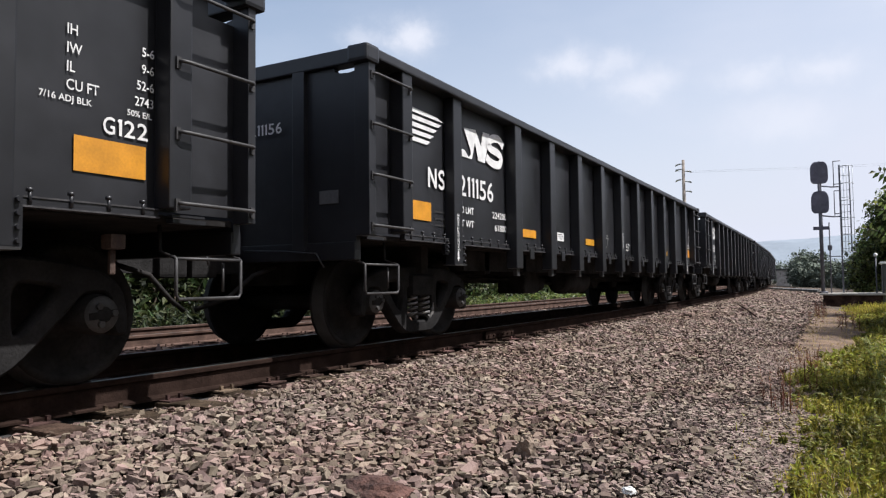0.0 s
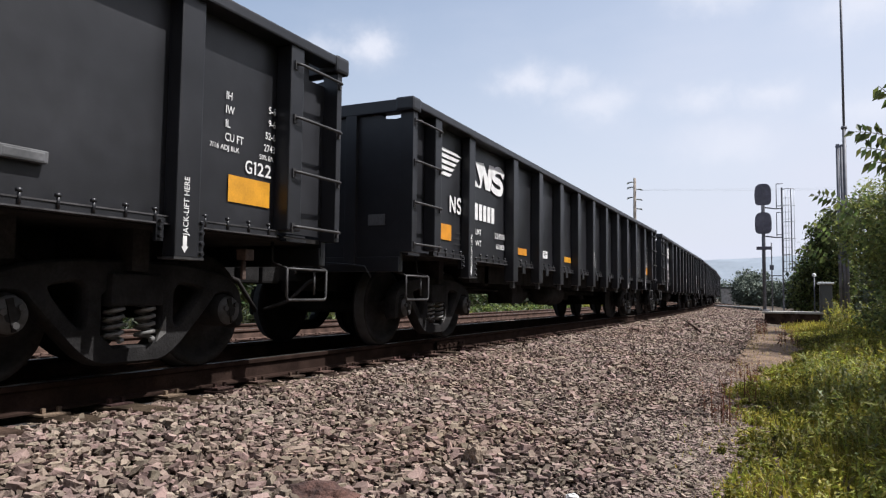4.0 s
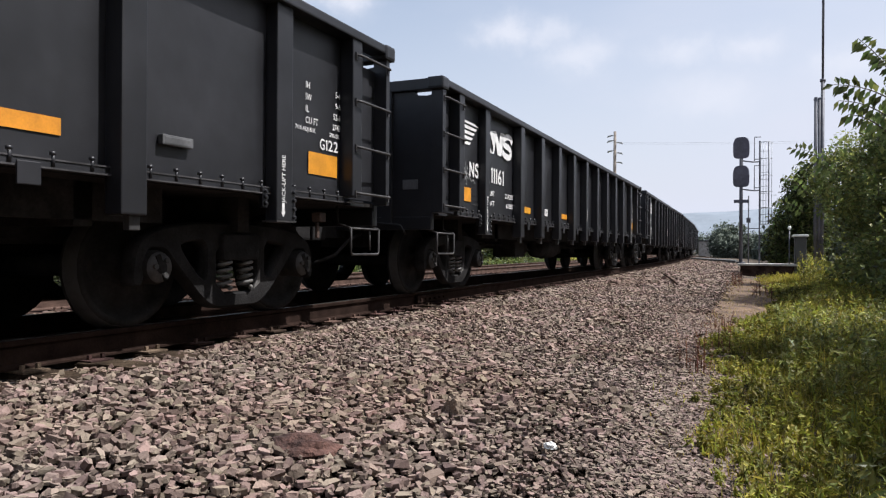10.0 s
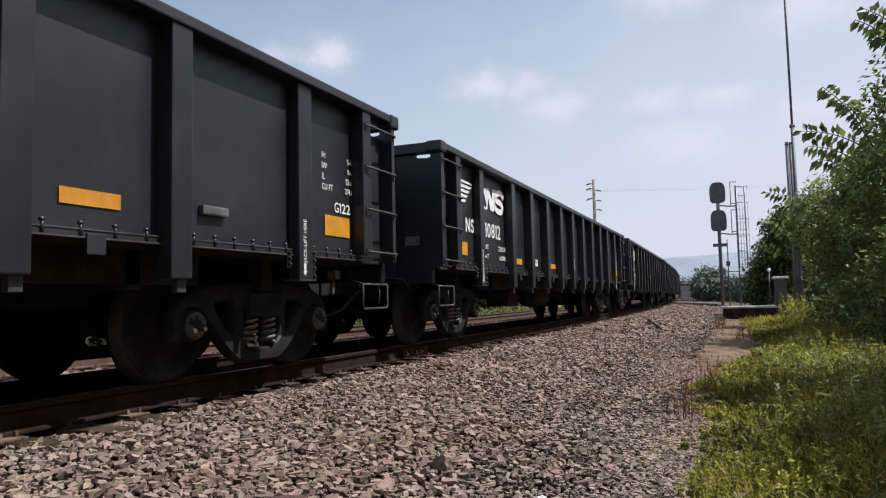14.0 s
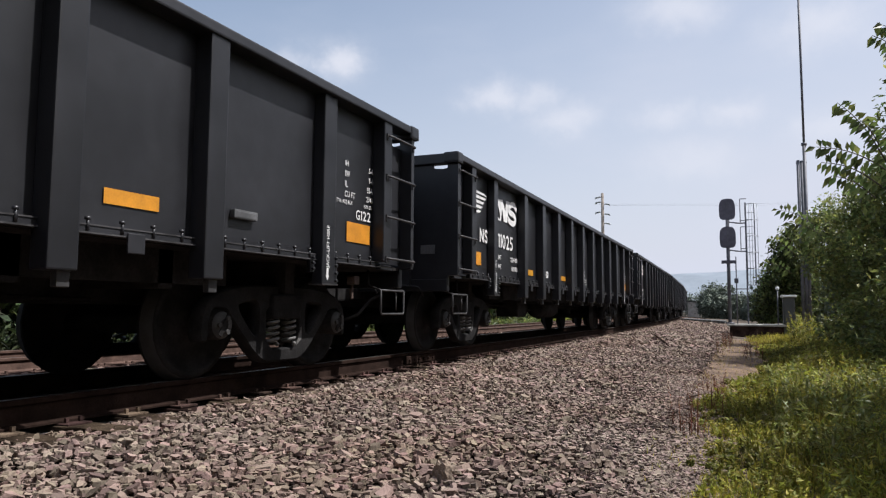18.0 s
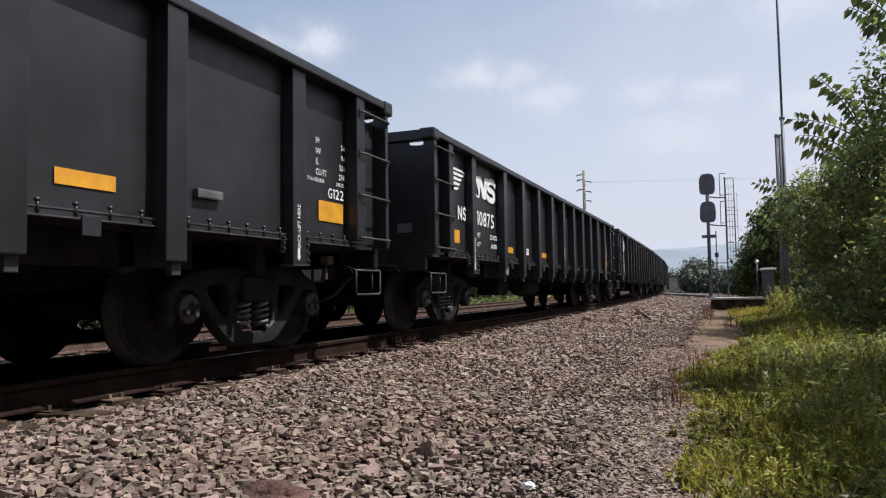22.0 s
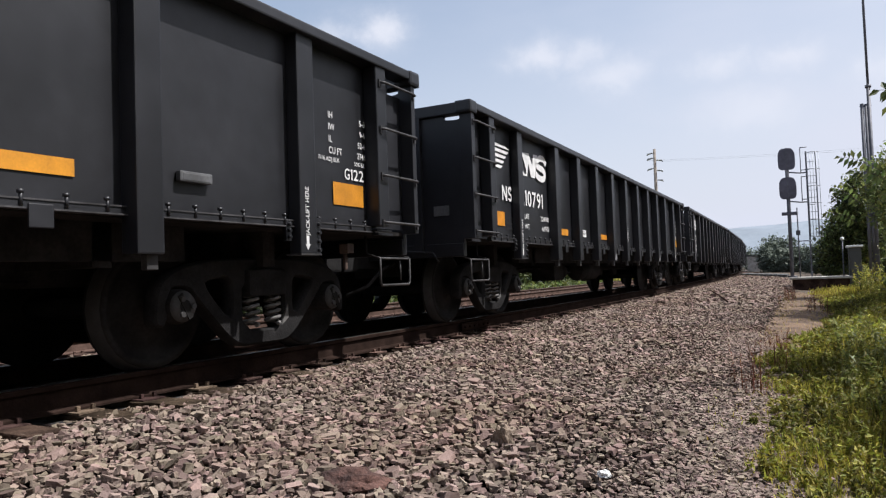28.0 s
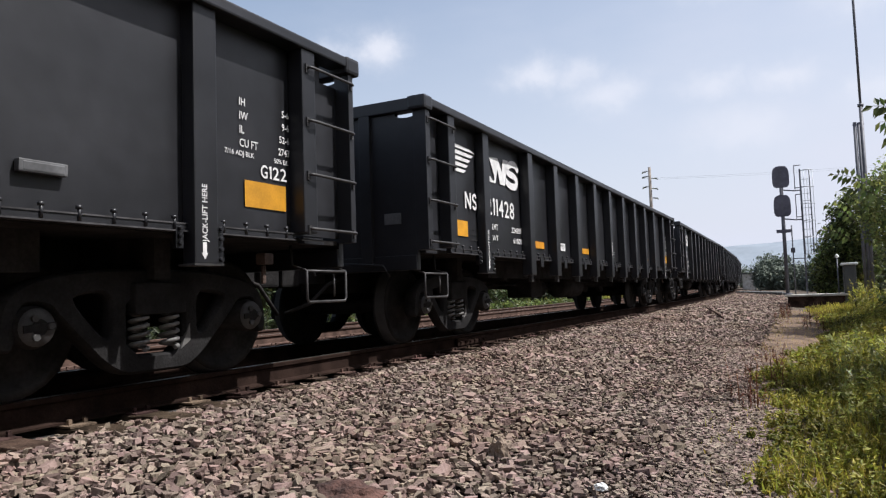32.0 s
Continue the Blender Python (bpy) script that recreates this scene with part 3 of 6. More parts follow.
def gondola_base():
    car = thing("gondola_car", "empty black steel open-top gondola railcar rolling along the near track", "railcar")
    # side sheets
    us = [0.03] + [p[1] for p in POSTS] + [LENGTH - 0.03]
    for i, (a, b) in enumerate(zip(us, us[1:])):
        notch = (0.10, 0.30, 2.44) if i == 0 else (LENGTH - 0.30, LENGTH - 0.06, 2.44) if i == len(us) - 2 else None
        part("side_panel", dented_panel(a, b, LIP_Z - 0.01, CHORD_Z + 0.01, i + 1, notch), PAINT, car)
        if 0 < i < len(us) - 2:
            wa, wb = POSTS[i - 1][2] / 2, POSTS[i][2] / 2
            part("bolted_lip", lip(a + wa, b - wb), [LIT_EDGE, PAINT], car)
        if 2 < i < 11:
            c = (a + b) / 2 - 0.03
            part("hanging_tab", boxes((WALL + 0.06, WALL + 0.075, car_y(c - 0.07), car_y(c + 0.07), 0.94, LIP_Z - 0.03), bevel=0.006), PAINT, car)
    for k, u, w, z0 in POSTS:
        part("side_post", post_mesh(w, z0, BOLSTER_FACE if k in "BL" else FACE), PAINT, car, "", pose(0, car_y(u), 0))
        if k not in "ABLM":
            part("post_foot", boxes((FACE - 0.10, FACE - 0.045, 0.0, 0.085, z0 - 0.095, z0 + 0.02), bevel=0.006), GRAB, car, "", pose(0, car_y(u), 0))
        if k in "BL":
            part("jacking_pad", boxes((BOLSTER_FACE - 0.13, BOLSTER_FACE + 0.02, -0.13, 0.13, z0 - 0.012, z0 + 0.003)), GRAB, car, "", pose(0, car_y(u), 0))
            bm = boxes((WALL, WALL + 0.05, -0.03, 0.0, 0.93, LIP_Z - 0.015), (WALL + 0.05, WALL + 0.062, -0.06, 0.0, 0.93, LIP_Z - 0.015))
            for z in (0.96, 1.01, 1.06):
                tube(bm, [(WALL + 0.06, -0.035, z), (WALL + 0.09, -0.035, z)], 0.014, 6)
            part("bolted_hanger", bm, PAINT, car, "", pose(0, car_y(u - w / 2 - 0.05), 0))
            bm = boxes((BOLSTER_FACE - 0.05, BOLSTER_FACE - 0.004, 0.0, 0.045, z0 + 0.002, LIP_Z + 0.02))
            for z in (0.86, 0.93, 1.00, 1.07):
                tube(bm, [(BOLSTER_FACE - 0.01, 0.018, z), (BOLSTER_FACE + 0.02, 0.018, z)], 0.015, 6)
            part("bolted_hanger", bm, PAINT, car, "", pose(0, car_y(u + w / 2 - 0.002), 0))
            put_writing("jacking_stencil", "JACK-LIFT HERE", u + 0.0, z0 + 0.15, 0.045, car, BOLSTER_FACE + 0.004, 0.85, 0.015, turn=90)
            part("jacking_arrow", flat_shapes([[(u - 0.055, z0 + 0.075), (u - 0.025, z0 + 0.03), (u + 0.005, z0 + 0.075)], rect(u - 0.042, u - 0.008, z0 + 0.075, z0 + 0.145)], WHITE, "jacking_arrow"), WHITE, car, "", pose(BOLSTER_FACE + 0.004, 0, 0))
    # far side: posts seldom seen, one piece
    bm = boxes((-WALL, -WALL + 0.012, car_y(0.03), car_y(LENGTH - 0.03), LIP_Z - 0.05, CHORD_Z + 0.01))
    for k, u, w, z0 in POSTS:
        box(bm, -FACE, -WALL, car_y(u - w / 2), car_y(u + w / 2), z0, CHORD_Z)
    part("far_side", bm, PAINT, car)
    # top chords and corner caps
    for s, nm in ((1, "top_chord"), (-1, "top_chord")):
        x0, x1 = (WALL - 0.03, FACE + 0.020) if s > 0 else (-FACE - 0.020, -WALL + 0.03)
        part(nm, boxes((x0, x1, car_y(0.10), car_y(LENGTH - 0.10), CHORD_Z, TOP_Z), bevel=0.015), PAINT, car)
        for u0, u1 in ((-0.07, 0.13), (LENGTH - 0.13, LENGTH + 0.07)):
            part("corner_cap", boxes((x0 - 0.012, x1 + 0.012, car_y(u0), car_y(u1), 2.548, TOP_Z + 0.012), bevel=0.03), PAINT, car)
    for u0, u1, e in ((-0.05, 0.10, 1), (LENGTH - 0.10, LENGTH + 0.05, -1)):
        part("end_chord", boxes((-WALL + 0.02, WALL - 0.02, car_y(u0), car_y(u1), 2.55, TOP_Z - 0.003), bevel=0.012), PAINT, car)
        um = 0.035 if e > 0 else LENGTH - 0.035
        bm = bmesh.new()
        for y in (car_y(um - 0.03), car_y(um + 0.03)):
            q = [(-WALL, 0.92), (WALL, 0.92), (WALL, 2.495), (1.38, 2.485), (1.27, 2.495), (1.23, 2.51), (1.21, CHORD_Z + 0.02), (-1.21, CHORD_Z + 0.02), (-1.23, 2.51), (-1.27, 2.495), (-1.38, 2.485), (-WALL, 2.495)]
            bm.faces.new([bm.verts.new((a, y, b)) for a, b in q])
        bm.faces.ensure_lookup_table()
        fa, fb = bm.faces[0], bm.faces[1]
        va, vb = list(fa.verts), list(fb.verts)
        for k in range(12):
            bm.faces.new((va[k], va[(k + 1) % 12], vb[(k + 1) % 12], vb[k]))
        bmesh.ops.recalc_face_normals(bm, faces=bm.faces)
        for x in (-0.85, 0, 0.85):
            part("end_post", boxes((x - 0.07, x + 0.07, car_y(um - 0.033 * e - 0.05), car_y(um - 0.033 * e + 0.05), 0.92, CHORD_Z), bevel=0.008), PAINT, car)
        part("end_wall", bm, PAINT, car)
        part("end_plate", boxes((1.06, 1.27, car_y(um - 0.036 * e - 0.004), car_y(um - 0.036 * e + 0.004), 1.34, 1.46), bevel=0.004), DULL, car, "dull grey blank end plate")
        us0, us1 = (0.0, 0.10) if e > 0 else (LENGTH - 0.07, LENGTH)
        part("ladder_stile", boxes((WALL - 0.01, FACE, car_y(us0), car_y(us1), 1.05, CHORD_Z), bevel=0.006), PAINT, car)
        ua, ub = (0.04, 0.66) if e > 0 else (LENGTH - 0.66, LENGTH - 0.04)
        for z in (2.45, 2.01, 1.57, 1.13):
            part("ladder_rung", rung(ua, ub, z), GRAB, car)
        part("foot_bracket", boxes((WALL, WALL + 0.06, car_y(ua + 0.04), car_y(ua + 0.30), 1.02, 1.045), (WALL, WALL + 0.05, car_y(ua + 0.04), car_y(ua + 0.30), 1.06, 1.075)), PAINT, car)
        ua, ub = (0.07, 0.60) if e > 0 else (15.72, 16.26)
        step = part("stirrup_step", bar_step(ua, ub, 1.50, 0.545, 0.80), GRAB, car, "worn steel stirrup step")
        for u in (ua, ub):
            # darker material than the step, in place of the shade under the sill
            part("step_hanger", step_hanger(u, 1.50, 1.02, 0.80), FRAME, step)
        # coupler, draft pocket, hose
        y0 = car_y(0.2) if e > 0 else car_y(LENGTH - 0.2)
        bm = boxes((-0.10, 0.10, min(y0, y0 - 0.62 * e), max(y0, y0 - 0.62 * e), 0.74, 0.94))
        box(bm, -0.20, 0.17, min(y0 - 0.55 * e, y0 - 0.84 * e), max(y0 - 0.55 * e, y0 - 0.84 * e), 0.70, 0.98, bevel=0.03)
        part("coupler", bm, CAST, car)
        bm = bmesh.new()
        tube(bm, [(0.35, y0, 0.80), (0.36, y0 - 0.3 * e, 0.72), (0.30, y0 - 0.55 * e, 0.52), (0.16, y0 - 0.80 * e, 0.42)], 0.022, 7)
        part("brake_hose", bm, FRAME, car)
        bm = boxes((-1.45, 1.45, car_y(um) - 0.045, car_y(um) + 0.045, 0.84, 1.0), bevel=0.01)
        part("end_sill", bm, PAINT, car)
        bm = bmesh.new()
        tube(bm, [(0.2, y0 - 0.25 * e, 0.95), (0.7, y0 - 0.26 * e, 0.93), (1.05, y0 - 0.24 * e, 0.90), (1.12, y0 - 0.22 * e, 0.78)], 0.010, 6)
        part("uncoupling_lever", bm, PAINT, car)
    # underframe
    part("floor", boxes((-WALL + 0.01, WALL - 0.015, car_y(0.07), car_y(LENGTH - 0.07), 1.03, 1.07)), FRAME, car)
    part("centre_sill", boxes((-0.33, 0.33, car_y(0.3), car_y(LENGTH - 0.3), 0.625, 1.03)), FRAME, car)
    for x in (1.08, -1.08):
        part("side_sill", boxes((x - 0.06, x + 0.06, car_y(2.6), car_y(13.7), 0.78, 1.03)), FRAME, car)
    for k, u, w, z0 in POSTS:
        if k not in "AM":
            part("cross_bearer", boxes((-1.14, 1.14, car_y(u - 0.07), car_y(u + 0.07), 0.74, 1.03)), FRAME, car)
    bm = bmesh.new()
    tube(bm, [(0.72, car_y(7.0), 0.64), (0.72, car_y(7.08), 0.64), (0.72, car_y(8.2), 0.64), (0.72, car_y(8.28), 0.64)], 0.22, 16, taper=[0.15, 0.22, 0.22, 0.15])
    part("air_reservoir", bm, FRAME, car)
    bm = boxes((0.40, 0.86, car_y(5.15), car_y(5.75), 0.46, 0.95), bevel=0.03)
    tube(bm, [(0.62, car_y(5.75), 0.62), (0.62, car_y(6.25), 0.62)], 0.15, 14)
    tube(bm, [(0.62, car_y(6.25), 0.62), (0.60, car_y(7.0), 0.60)], 0.025, 8)
    part("brake_valve", bm, FRAME, car)
    for u in (9.9, 11.4):
        bm = bmesh.new()
        prism(bm, [(car_y(u), 0.62), (car_y(u + 0.5), 0.62), (car_y(u + 0.42), 0.50), (car_y(u + 0.1), 0.50)], 0.34, 0.42)
        part("brake_lever", bm, FRAME, car)
    bm = bmesh.new()
    tube(bm, [(0.62, car_y(3.2), 0.70), (0.55, car_y(6.4), 0.67), (0.5, car_y(9.4), 0.70), (0.4, car_y(13.0), 0.66)], 0.02, 6)
    part("brake_rod", bm, FRAME, car)
    part("rusty_bracket_box", boxes((1.30, 1.40, car_y(15.34), car_y(15.44), 0.85, 0.94), (1.32, 1.35, car_y(15.37), car_y(15.41), 0.70, 0.85), bevel=0.012), RUSTBOX, car, "rust-brown brake bracket")
    # bogies
    wheel, spring = wheelset_mesh(), spring_mesh()
    frames = {1: side_frame_mesh(1), -1: side_frame_mesh(-1)}
    for u in (1.70, 14.60):
        bogie = part("bogie", boxes((-1.12, 1.12, -0.22, 0.22, 0.50, 0.72), (-0.25, 0.25, -0.3, 0.3, 0.55, 0.86), bevel=0.02), CAST, car, "", pose(0, car_y(u), 0))
        for s in (1, -1):
            part("side_frame", frames[s], CAST, bogie)
            for k in ((-0.13, 0.13) if s > 0 else (0.0,)):
                part("spring", spring, SPRING, bogie, "", pose(1.035 * s, k, 0))
            bm = bmesh.new()
            prism(bm, [(0.20, 0.24), (0.29, 0.30), (0.285, 0.42)], 1.00 if s > 0 else -1.07, 1.075 if s > 0 else -1.0)
            part("friction_wedge", bm, SPRING, bogie)
        for k in (-0.89, 0.89):
            part("wheelset", wheel, WHEEL, bogie, "", pose(0, k, 0.457))
    # stencils and reflectors common to every car
    yel = [(0.92, 1.28, 1.26, 1.45), (3.68, 4.14, 1.23, 1.335), (6.32, 6.77, 1.235, 1.335), (9.72, 9.97, 1.24, 1.35), (12.18, 12.63, 1.245, 1.345), (15.06, 15.52, 1.270, 1.470)]
    for u0, u1, z0, z1 in yel:
        part("reflector", flat_shapes([rect(u0, u1, z0, z1)], YELLOW, "reflector"), YELLOW, car, "yellow reflective sheet", pose(WALL + 0.010, 0, 0))
    sign = part("notice_plate", flat_shapes([rect(4.98, 5.26, 1.24, 1.365)], WHITE, "notice_plate"), WHITE, car, "white notice with small print", pose(WALL + 0.010, 0, 0))
    part("small_print", flat_shapes([rect(5.00, 5.20, 1.333, 1.340), rect(5.03, 5.23, 1.309, 1.314), rect(5.06, 5.20, 1.287, 1.291), rect(5.10, 5.18, 1.266, 1.269)], FRAME, "small_print"), FRAME, sign, "", pose(0.003, 0, 0))
    part("door_plate_frame", flat_shapes(stroke([(1.36, 1.23), (1.57, 1.23), (1.57, 1.37), (1.36, 1.37), (1.36, 1.23)], 0.012) + stroke([(1.36, 1.30), (1.57, 1.30)], 0.01), GRAB, "door_plate_frame"), GRAB, car, "", pose(WALL + 0.010, 0, 0))
    bm = boxes((WALL + 0.005, WALL + 0.05, car_y(13.35), car_y(13.63), 1.295, 1.365), (WALL + 0.04, WALL + 0.052, car_y(13.37), car_y(13.61), 1.30, 1.355), bevel=0.008)
    part("card_holder", bm, DULL, car, "dull metal routing card holder")
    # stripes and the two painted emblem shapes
    polys = []
    for i in range(5):
        z, a, b = 2.37 - 0.072 * i, 0.93 - 0.006 * i, 1.56 - 0.05 * i - (0.0 if i < 2 else 0.02 * i)
        polys.append([(a, z), (a, z - 0.045), (b - 0.07, z - 0.045), (b, z - 0.005 if i else z - 0.03)] if i else [(a, z), (a, z - 0.045), (b, z - 0.045), (b - 0.15, z - 0.012)])
    part("stripe_emblem", flat_shapes(polys, WHITE, "stripe_emblem"), WHITE, car, "white striped emblem", pose(WALL + 0.010, 0, 0))
    n_shape = [(2.025, 2.367), (2.214, 2.386), (2.316, 2.397), (2.457, 2.228), (2.513, 2.407), (2.697, 2.414), (2.556, 2.043), (2.381, 2.046), (2.301, 2.244), (2.22, 2.039), (1.93, 2.039), (1.926, 2.131), (2.053, 2.112), (2.138, 2.054), (2.194, 2.09), (2.185, 2.141)]
    s_shape = smooth_line([(3.074, 2.317), (2.953, 2.386), (2.791, 2.378), (2.679, 2.327), (2.645, 2.269), (2.733, 2.234), (2.892, 2.218), (3.002, 2.17), (2.961, 2.083), (2.816, 2.064), (2.677, 2.084), (2.588, 2.124)])
    part("emblem", flat_shapes([n_shape], WHITE, "emblem"), WHITE, car, "white slanted emblem shape", pose(WALL + 0.010, 0, 0))
    part("emblem", flat_shapes(stroke(s_shape, 0.098), WHITE, "emblem"), WHITE, car, "white curved emblem shape", pose(WALL + 0.016, 0, 0))
    part("owner_mark", flat_shapes([[(1.225, 1.61), (1.262, 1.61), (1.262, 1.745), (1.365, 1.61), (1.40, 1.61), (1.40, 1.815), (1.363, 1.815), (1.363, 1.68), (1.26, 1.815), (1.225, 1.815)]], WHITE, "owner_mark"), WHITE, car, "white painted mark", pose(WALL + 0.010, 0, 0))
    part("owner_mark", flat_shapes(stroke(smooth_line([(1.56, 1.765), (1.535, 1.795), (1.49, 1.795), (1.455, 1.765), (1.475, 1.725), (1.53, 1.70), (1.555, 1.665), (1.53, 1.632), (1.485, 1.628), (1.445, 1.655)]), 0.036), WHITE, "owner_mark"), WHITE, car, "white painted mark", pose(WALL + 0.010, 0, 0))
    for txt, z in (("LD LMT", 1.405), ("LT WT", 1.255)):
        put_writing("load_stencil", txt, 1.88, z, 0.075, car, fit=0.36)
    for a, b, z in (("IH", "5-6", 2.025), ("IW", "9-6", 1.92), ("IL", "52-6", 1.815), ("CU FT", "2743", 1.715)):
        put_writing("size_stencil", a, 15.01, z, 0.058, car, wide=0.85)
        put_writing("size_stencil", b, 15.575, z, 0.055, car, wide=0.85, align="RIGHT")
    part("clearance_stencil", figures("G122", 0.098), WHITE, car, "", Matrix.Translation((WALL + 0.010, car_y(15.235), 1.510)) @ SIDE)
    part("corner_writing", writing("LOT", 0.04), WHITE, car, "", Matrix.Translation((WALL + 0.010, car_y(11.05), 1.23)) @ SIDE)
    part("tally_line", flat_shapes([rect(8.10, 8.125, 1.24, 1.52)], WHITE, "tally_line"), WHITE, car, "", pose(FACE + 0.004, 0, 0))
    return car


NUMBERS = {0: "211156", 1: "210683", 3: "210750", 4: "210732", 5: "211161", 6: "211090", 7: "210812", 8: "210710", 9: "211025", 10: "211011", 11: "210875", 12: "211282", 14: "210791", 15: "210963", 16: "211428"}
LOADS = {0: ("224200", "61800"), 1: ("224200", "61800"), 7: ("224200", "61800"), 8: ("224100", "61900"), 9: ("224100", "61900"), 10: ("224300", "61700"), 14: ("224100", "61900"), 15: ("224500", "61500")}
SCUFFS = {1: "EH", 3: "I", 4: "F", 11: "C", 14: "FJ", 15: "K", 2: "J"}
FIRST, LAST = -1, 22
TALLY = flat_shapes([rect(8.185, 8.21, 1.26, 1.54)], WHITE, "tally_line")
BAR = flat_shapes([rect(1.86, 1.97, 1.60, 1.82)], WHITE, "number_bar")


def ellipse(u, z, a, b, start=0, end=360, n=36):
    return [(u + a * math.cos(radians(start + (end - start) * i / n)), z + b * math.sin(radians(start + (end - start) * i / n))) for i in range(n + 1)]


def thing_art(car, name, label, mat, lines):
    """Hand-drawn lines on a car's side, each its own paint stroke, a hair apart in depth."""
    first = None
    for i, l in enumerate(lines):
        first = part(name if first is None else "line", flat_shapes(l, mat, name), mat, first or car, label if first is None else "", pose(WALL + 0.011, 0, 0) if first is None else pose(0.0004 * i, 0, 0))
    return first


def build_train():
    cars = {}
    base = gondola_base()
    for n in range(FIRST, LAST + 1):
        car = base if n == FIRST else copy_thing(base, Matrix.Identity(4))
        car["group"] = "cars of the train"
        cars[n] = car
    for n, car in cars.items():
        if n in NUMBERS:
            part("car_number", figures(NUMBERS[n], 0.225), WHITE, car, "", Matrix.Translation((WALL + 0.010, car_y(1.895), 1.60)) @ SIDE)
            part("end_number", figures(NUMBERS[n], 0.10), WHITE, car).matrix_basis = Matrix.Translation((0.25, car_y(-0.03), 2.03)) @ pose(0, 0, 0, 90)
        else:
            for i in range(6):
                part("number_bar", BAR, WHITE, car, "", pose(WALL + 0.010, 0.15 * i, 0))
        for i, txt in enumerate(("ORDER NO 160047", "PAINT MFG DF", "BLACK 14-8827")):
            put_writing("paint_stencil", txt, 7.24 if n in (5, 8, 15) else 8.62 if n % 3 else 8.84, 1.335 - 0.056 * i, 0.036, car, wide=0.62)
        for k in SCUFFS.get(n, ()):
            u = POSTS["ABCDEFGHIJKLM".index(k)][1]
            q = [(u - 0.088, 0.825), (u + 0.088, 0.825), (u + 0.088, 0.97), (u + 0.01, 0.93), (u - 0.05, 0.90), (u - 0.088, 0.84)]
            part("scuff", flat_shapes([q], SCUFF, "scuff"), SCUFF, car, "bare metal scuff", pose(FACE + 0.004, 0, 0))
        a, b = LOADS.get(n, ("224200", "61800"))
        put_writing("load_figure", a, 3.15, 1.405, 0.075, car, align="RIGHT", fit=0.40)
        put_writing("load_figure", b, 3.15, 1.255, 0.075, car, align="RIGHT", fit=0.34)
        if n in (8, 13, 15):
            part("tally_line", TALLY, WHITE, car, "", pose(FACE + 0.004, 0, 0))
        if n not in (14, 16, 6):
            put_writing("block_stencil", "7/16 ADJ BLK", 14.86, 1.645, 0.036, car, wide=1.02)
            put_writing("block_stencil", "50% E/L", 15.56, 1.645, 0.036, car, wide=1.02, align="RIGHT")
    # chalk face on one car, spray tag on another
    art = thing_art(cars[2], "chalk_drawing", "chalk line drawing of a round smiling face", CHALK, [
        stroke(ellipse(13.86, 1.70, 0.445, 0.43, 100, 455, 56), 0.009), stroke(ellipse(13.83, 1.60, 0.25, 0.20, 185, 355, 24), 0.011),
        stroke([(13.54, 1.60), (13.62, 1.60)], 0.011), stroke([(14.01, 1.62), (14.10, 1.60)], 0.011), stroke([(13.84, 1.84), (13.835, 1.68), (13.81, 1.68)], 0.009),
        stroke([(13.19, 1.985), (13.33, 1.985)], 0.009), stroke([(13.25, 2.12), (13.245, 1.90)], 0.010), stroke([(13.335, 2.03), (13.345, 1.92)], 0.010),
        [ellipse(13.77, 1.89, 0.022, 0.030, 0, 350, 12)], [ellipse(13.92, 1.905, 0.022, 0.028, 0, 350, 12)], [ellipse(13.36, 2.10, 0.013, 0.015, 0, 350, 8)]])
    art = thing_art(cars[0], "chalk_doodle", "small chalk doodle of a box with a loop of cord", CHALK, [
        stroke([(7.30, 1.32), (7.30, 1.50), (7.42, 1.49), (7.42, 1.31), (7.30, 1.32)], 0.010), stroke([(7.325, 1.34), (7.325, 1.47), (7.40, 1.465), (7.40, 1.335), (7.325, 1.34)], 0.009),
        stroke([(7.32, 1.55), (7.345, 1.51), (7.375, 1.55)], 0.009), stroke([(7.36, 1.44), (7.36, 1.37)], 0.009), stroke(smooth_line([(7.36, 1.31), (7.38, 1.26), (7.45, 1.24), (7.53, 1.27), (7.56, 1.34), (7.57, 1.40)]), 0.009),
        stroke([(7.54, 1.40), (7.54, 1.45), (7.61, 1.45), (7.61, 1.40), (7.54, 1.40)], 0.009), stroke([(7.47, 1.40), (7.50, 1.40), (7.47, 1.45), (7.50, 1.46)], 0.008)])
    art = thing_art(cars[5], "chalk_doodle", "faint chalk scribble of crossed strokes", CHALK, [
        stroke([(1.03, 1.72), (1.10, 1.60), (1.16, 1.75)], 0.010), stroke([(1.08, 1.80), (1.10, 1.58), (1.11, 1.48)], 0.010), stroke([(1.01, 1.66), (1.20, 1.63)], 0.010),
        stroke([(1.05, 1.55), (1.10, 1.62), (1.18, 1.56)], 0.010), stroke(smooth_line([(1.20, 1.60), (1.28, 1.55), (1.36, 1.57), (1.42, 1.52)]), 0.010)])
    art = thing_art(cars[3], "scratch", "long pale vertical scratch", CHALK, [stroke([(4.72, 1.14), (4.715, 1.5), (4.72, 1.9), (4.735, 2.12)], 0.010)])
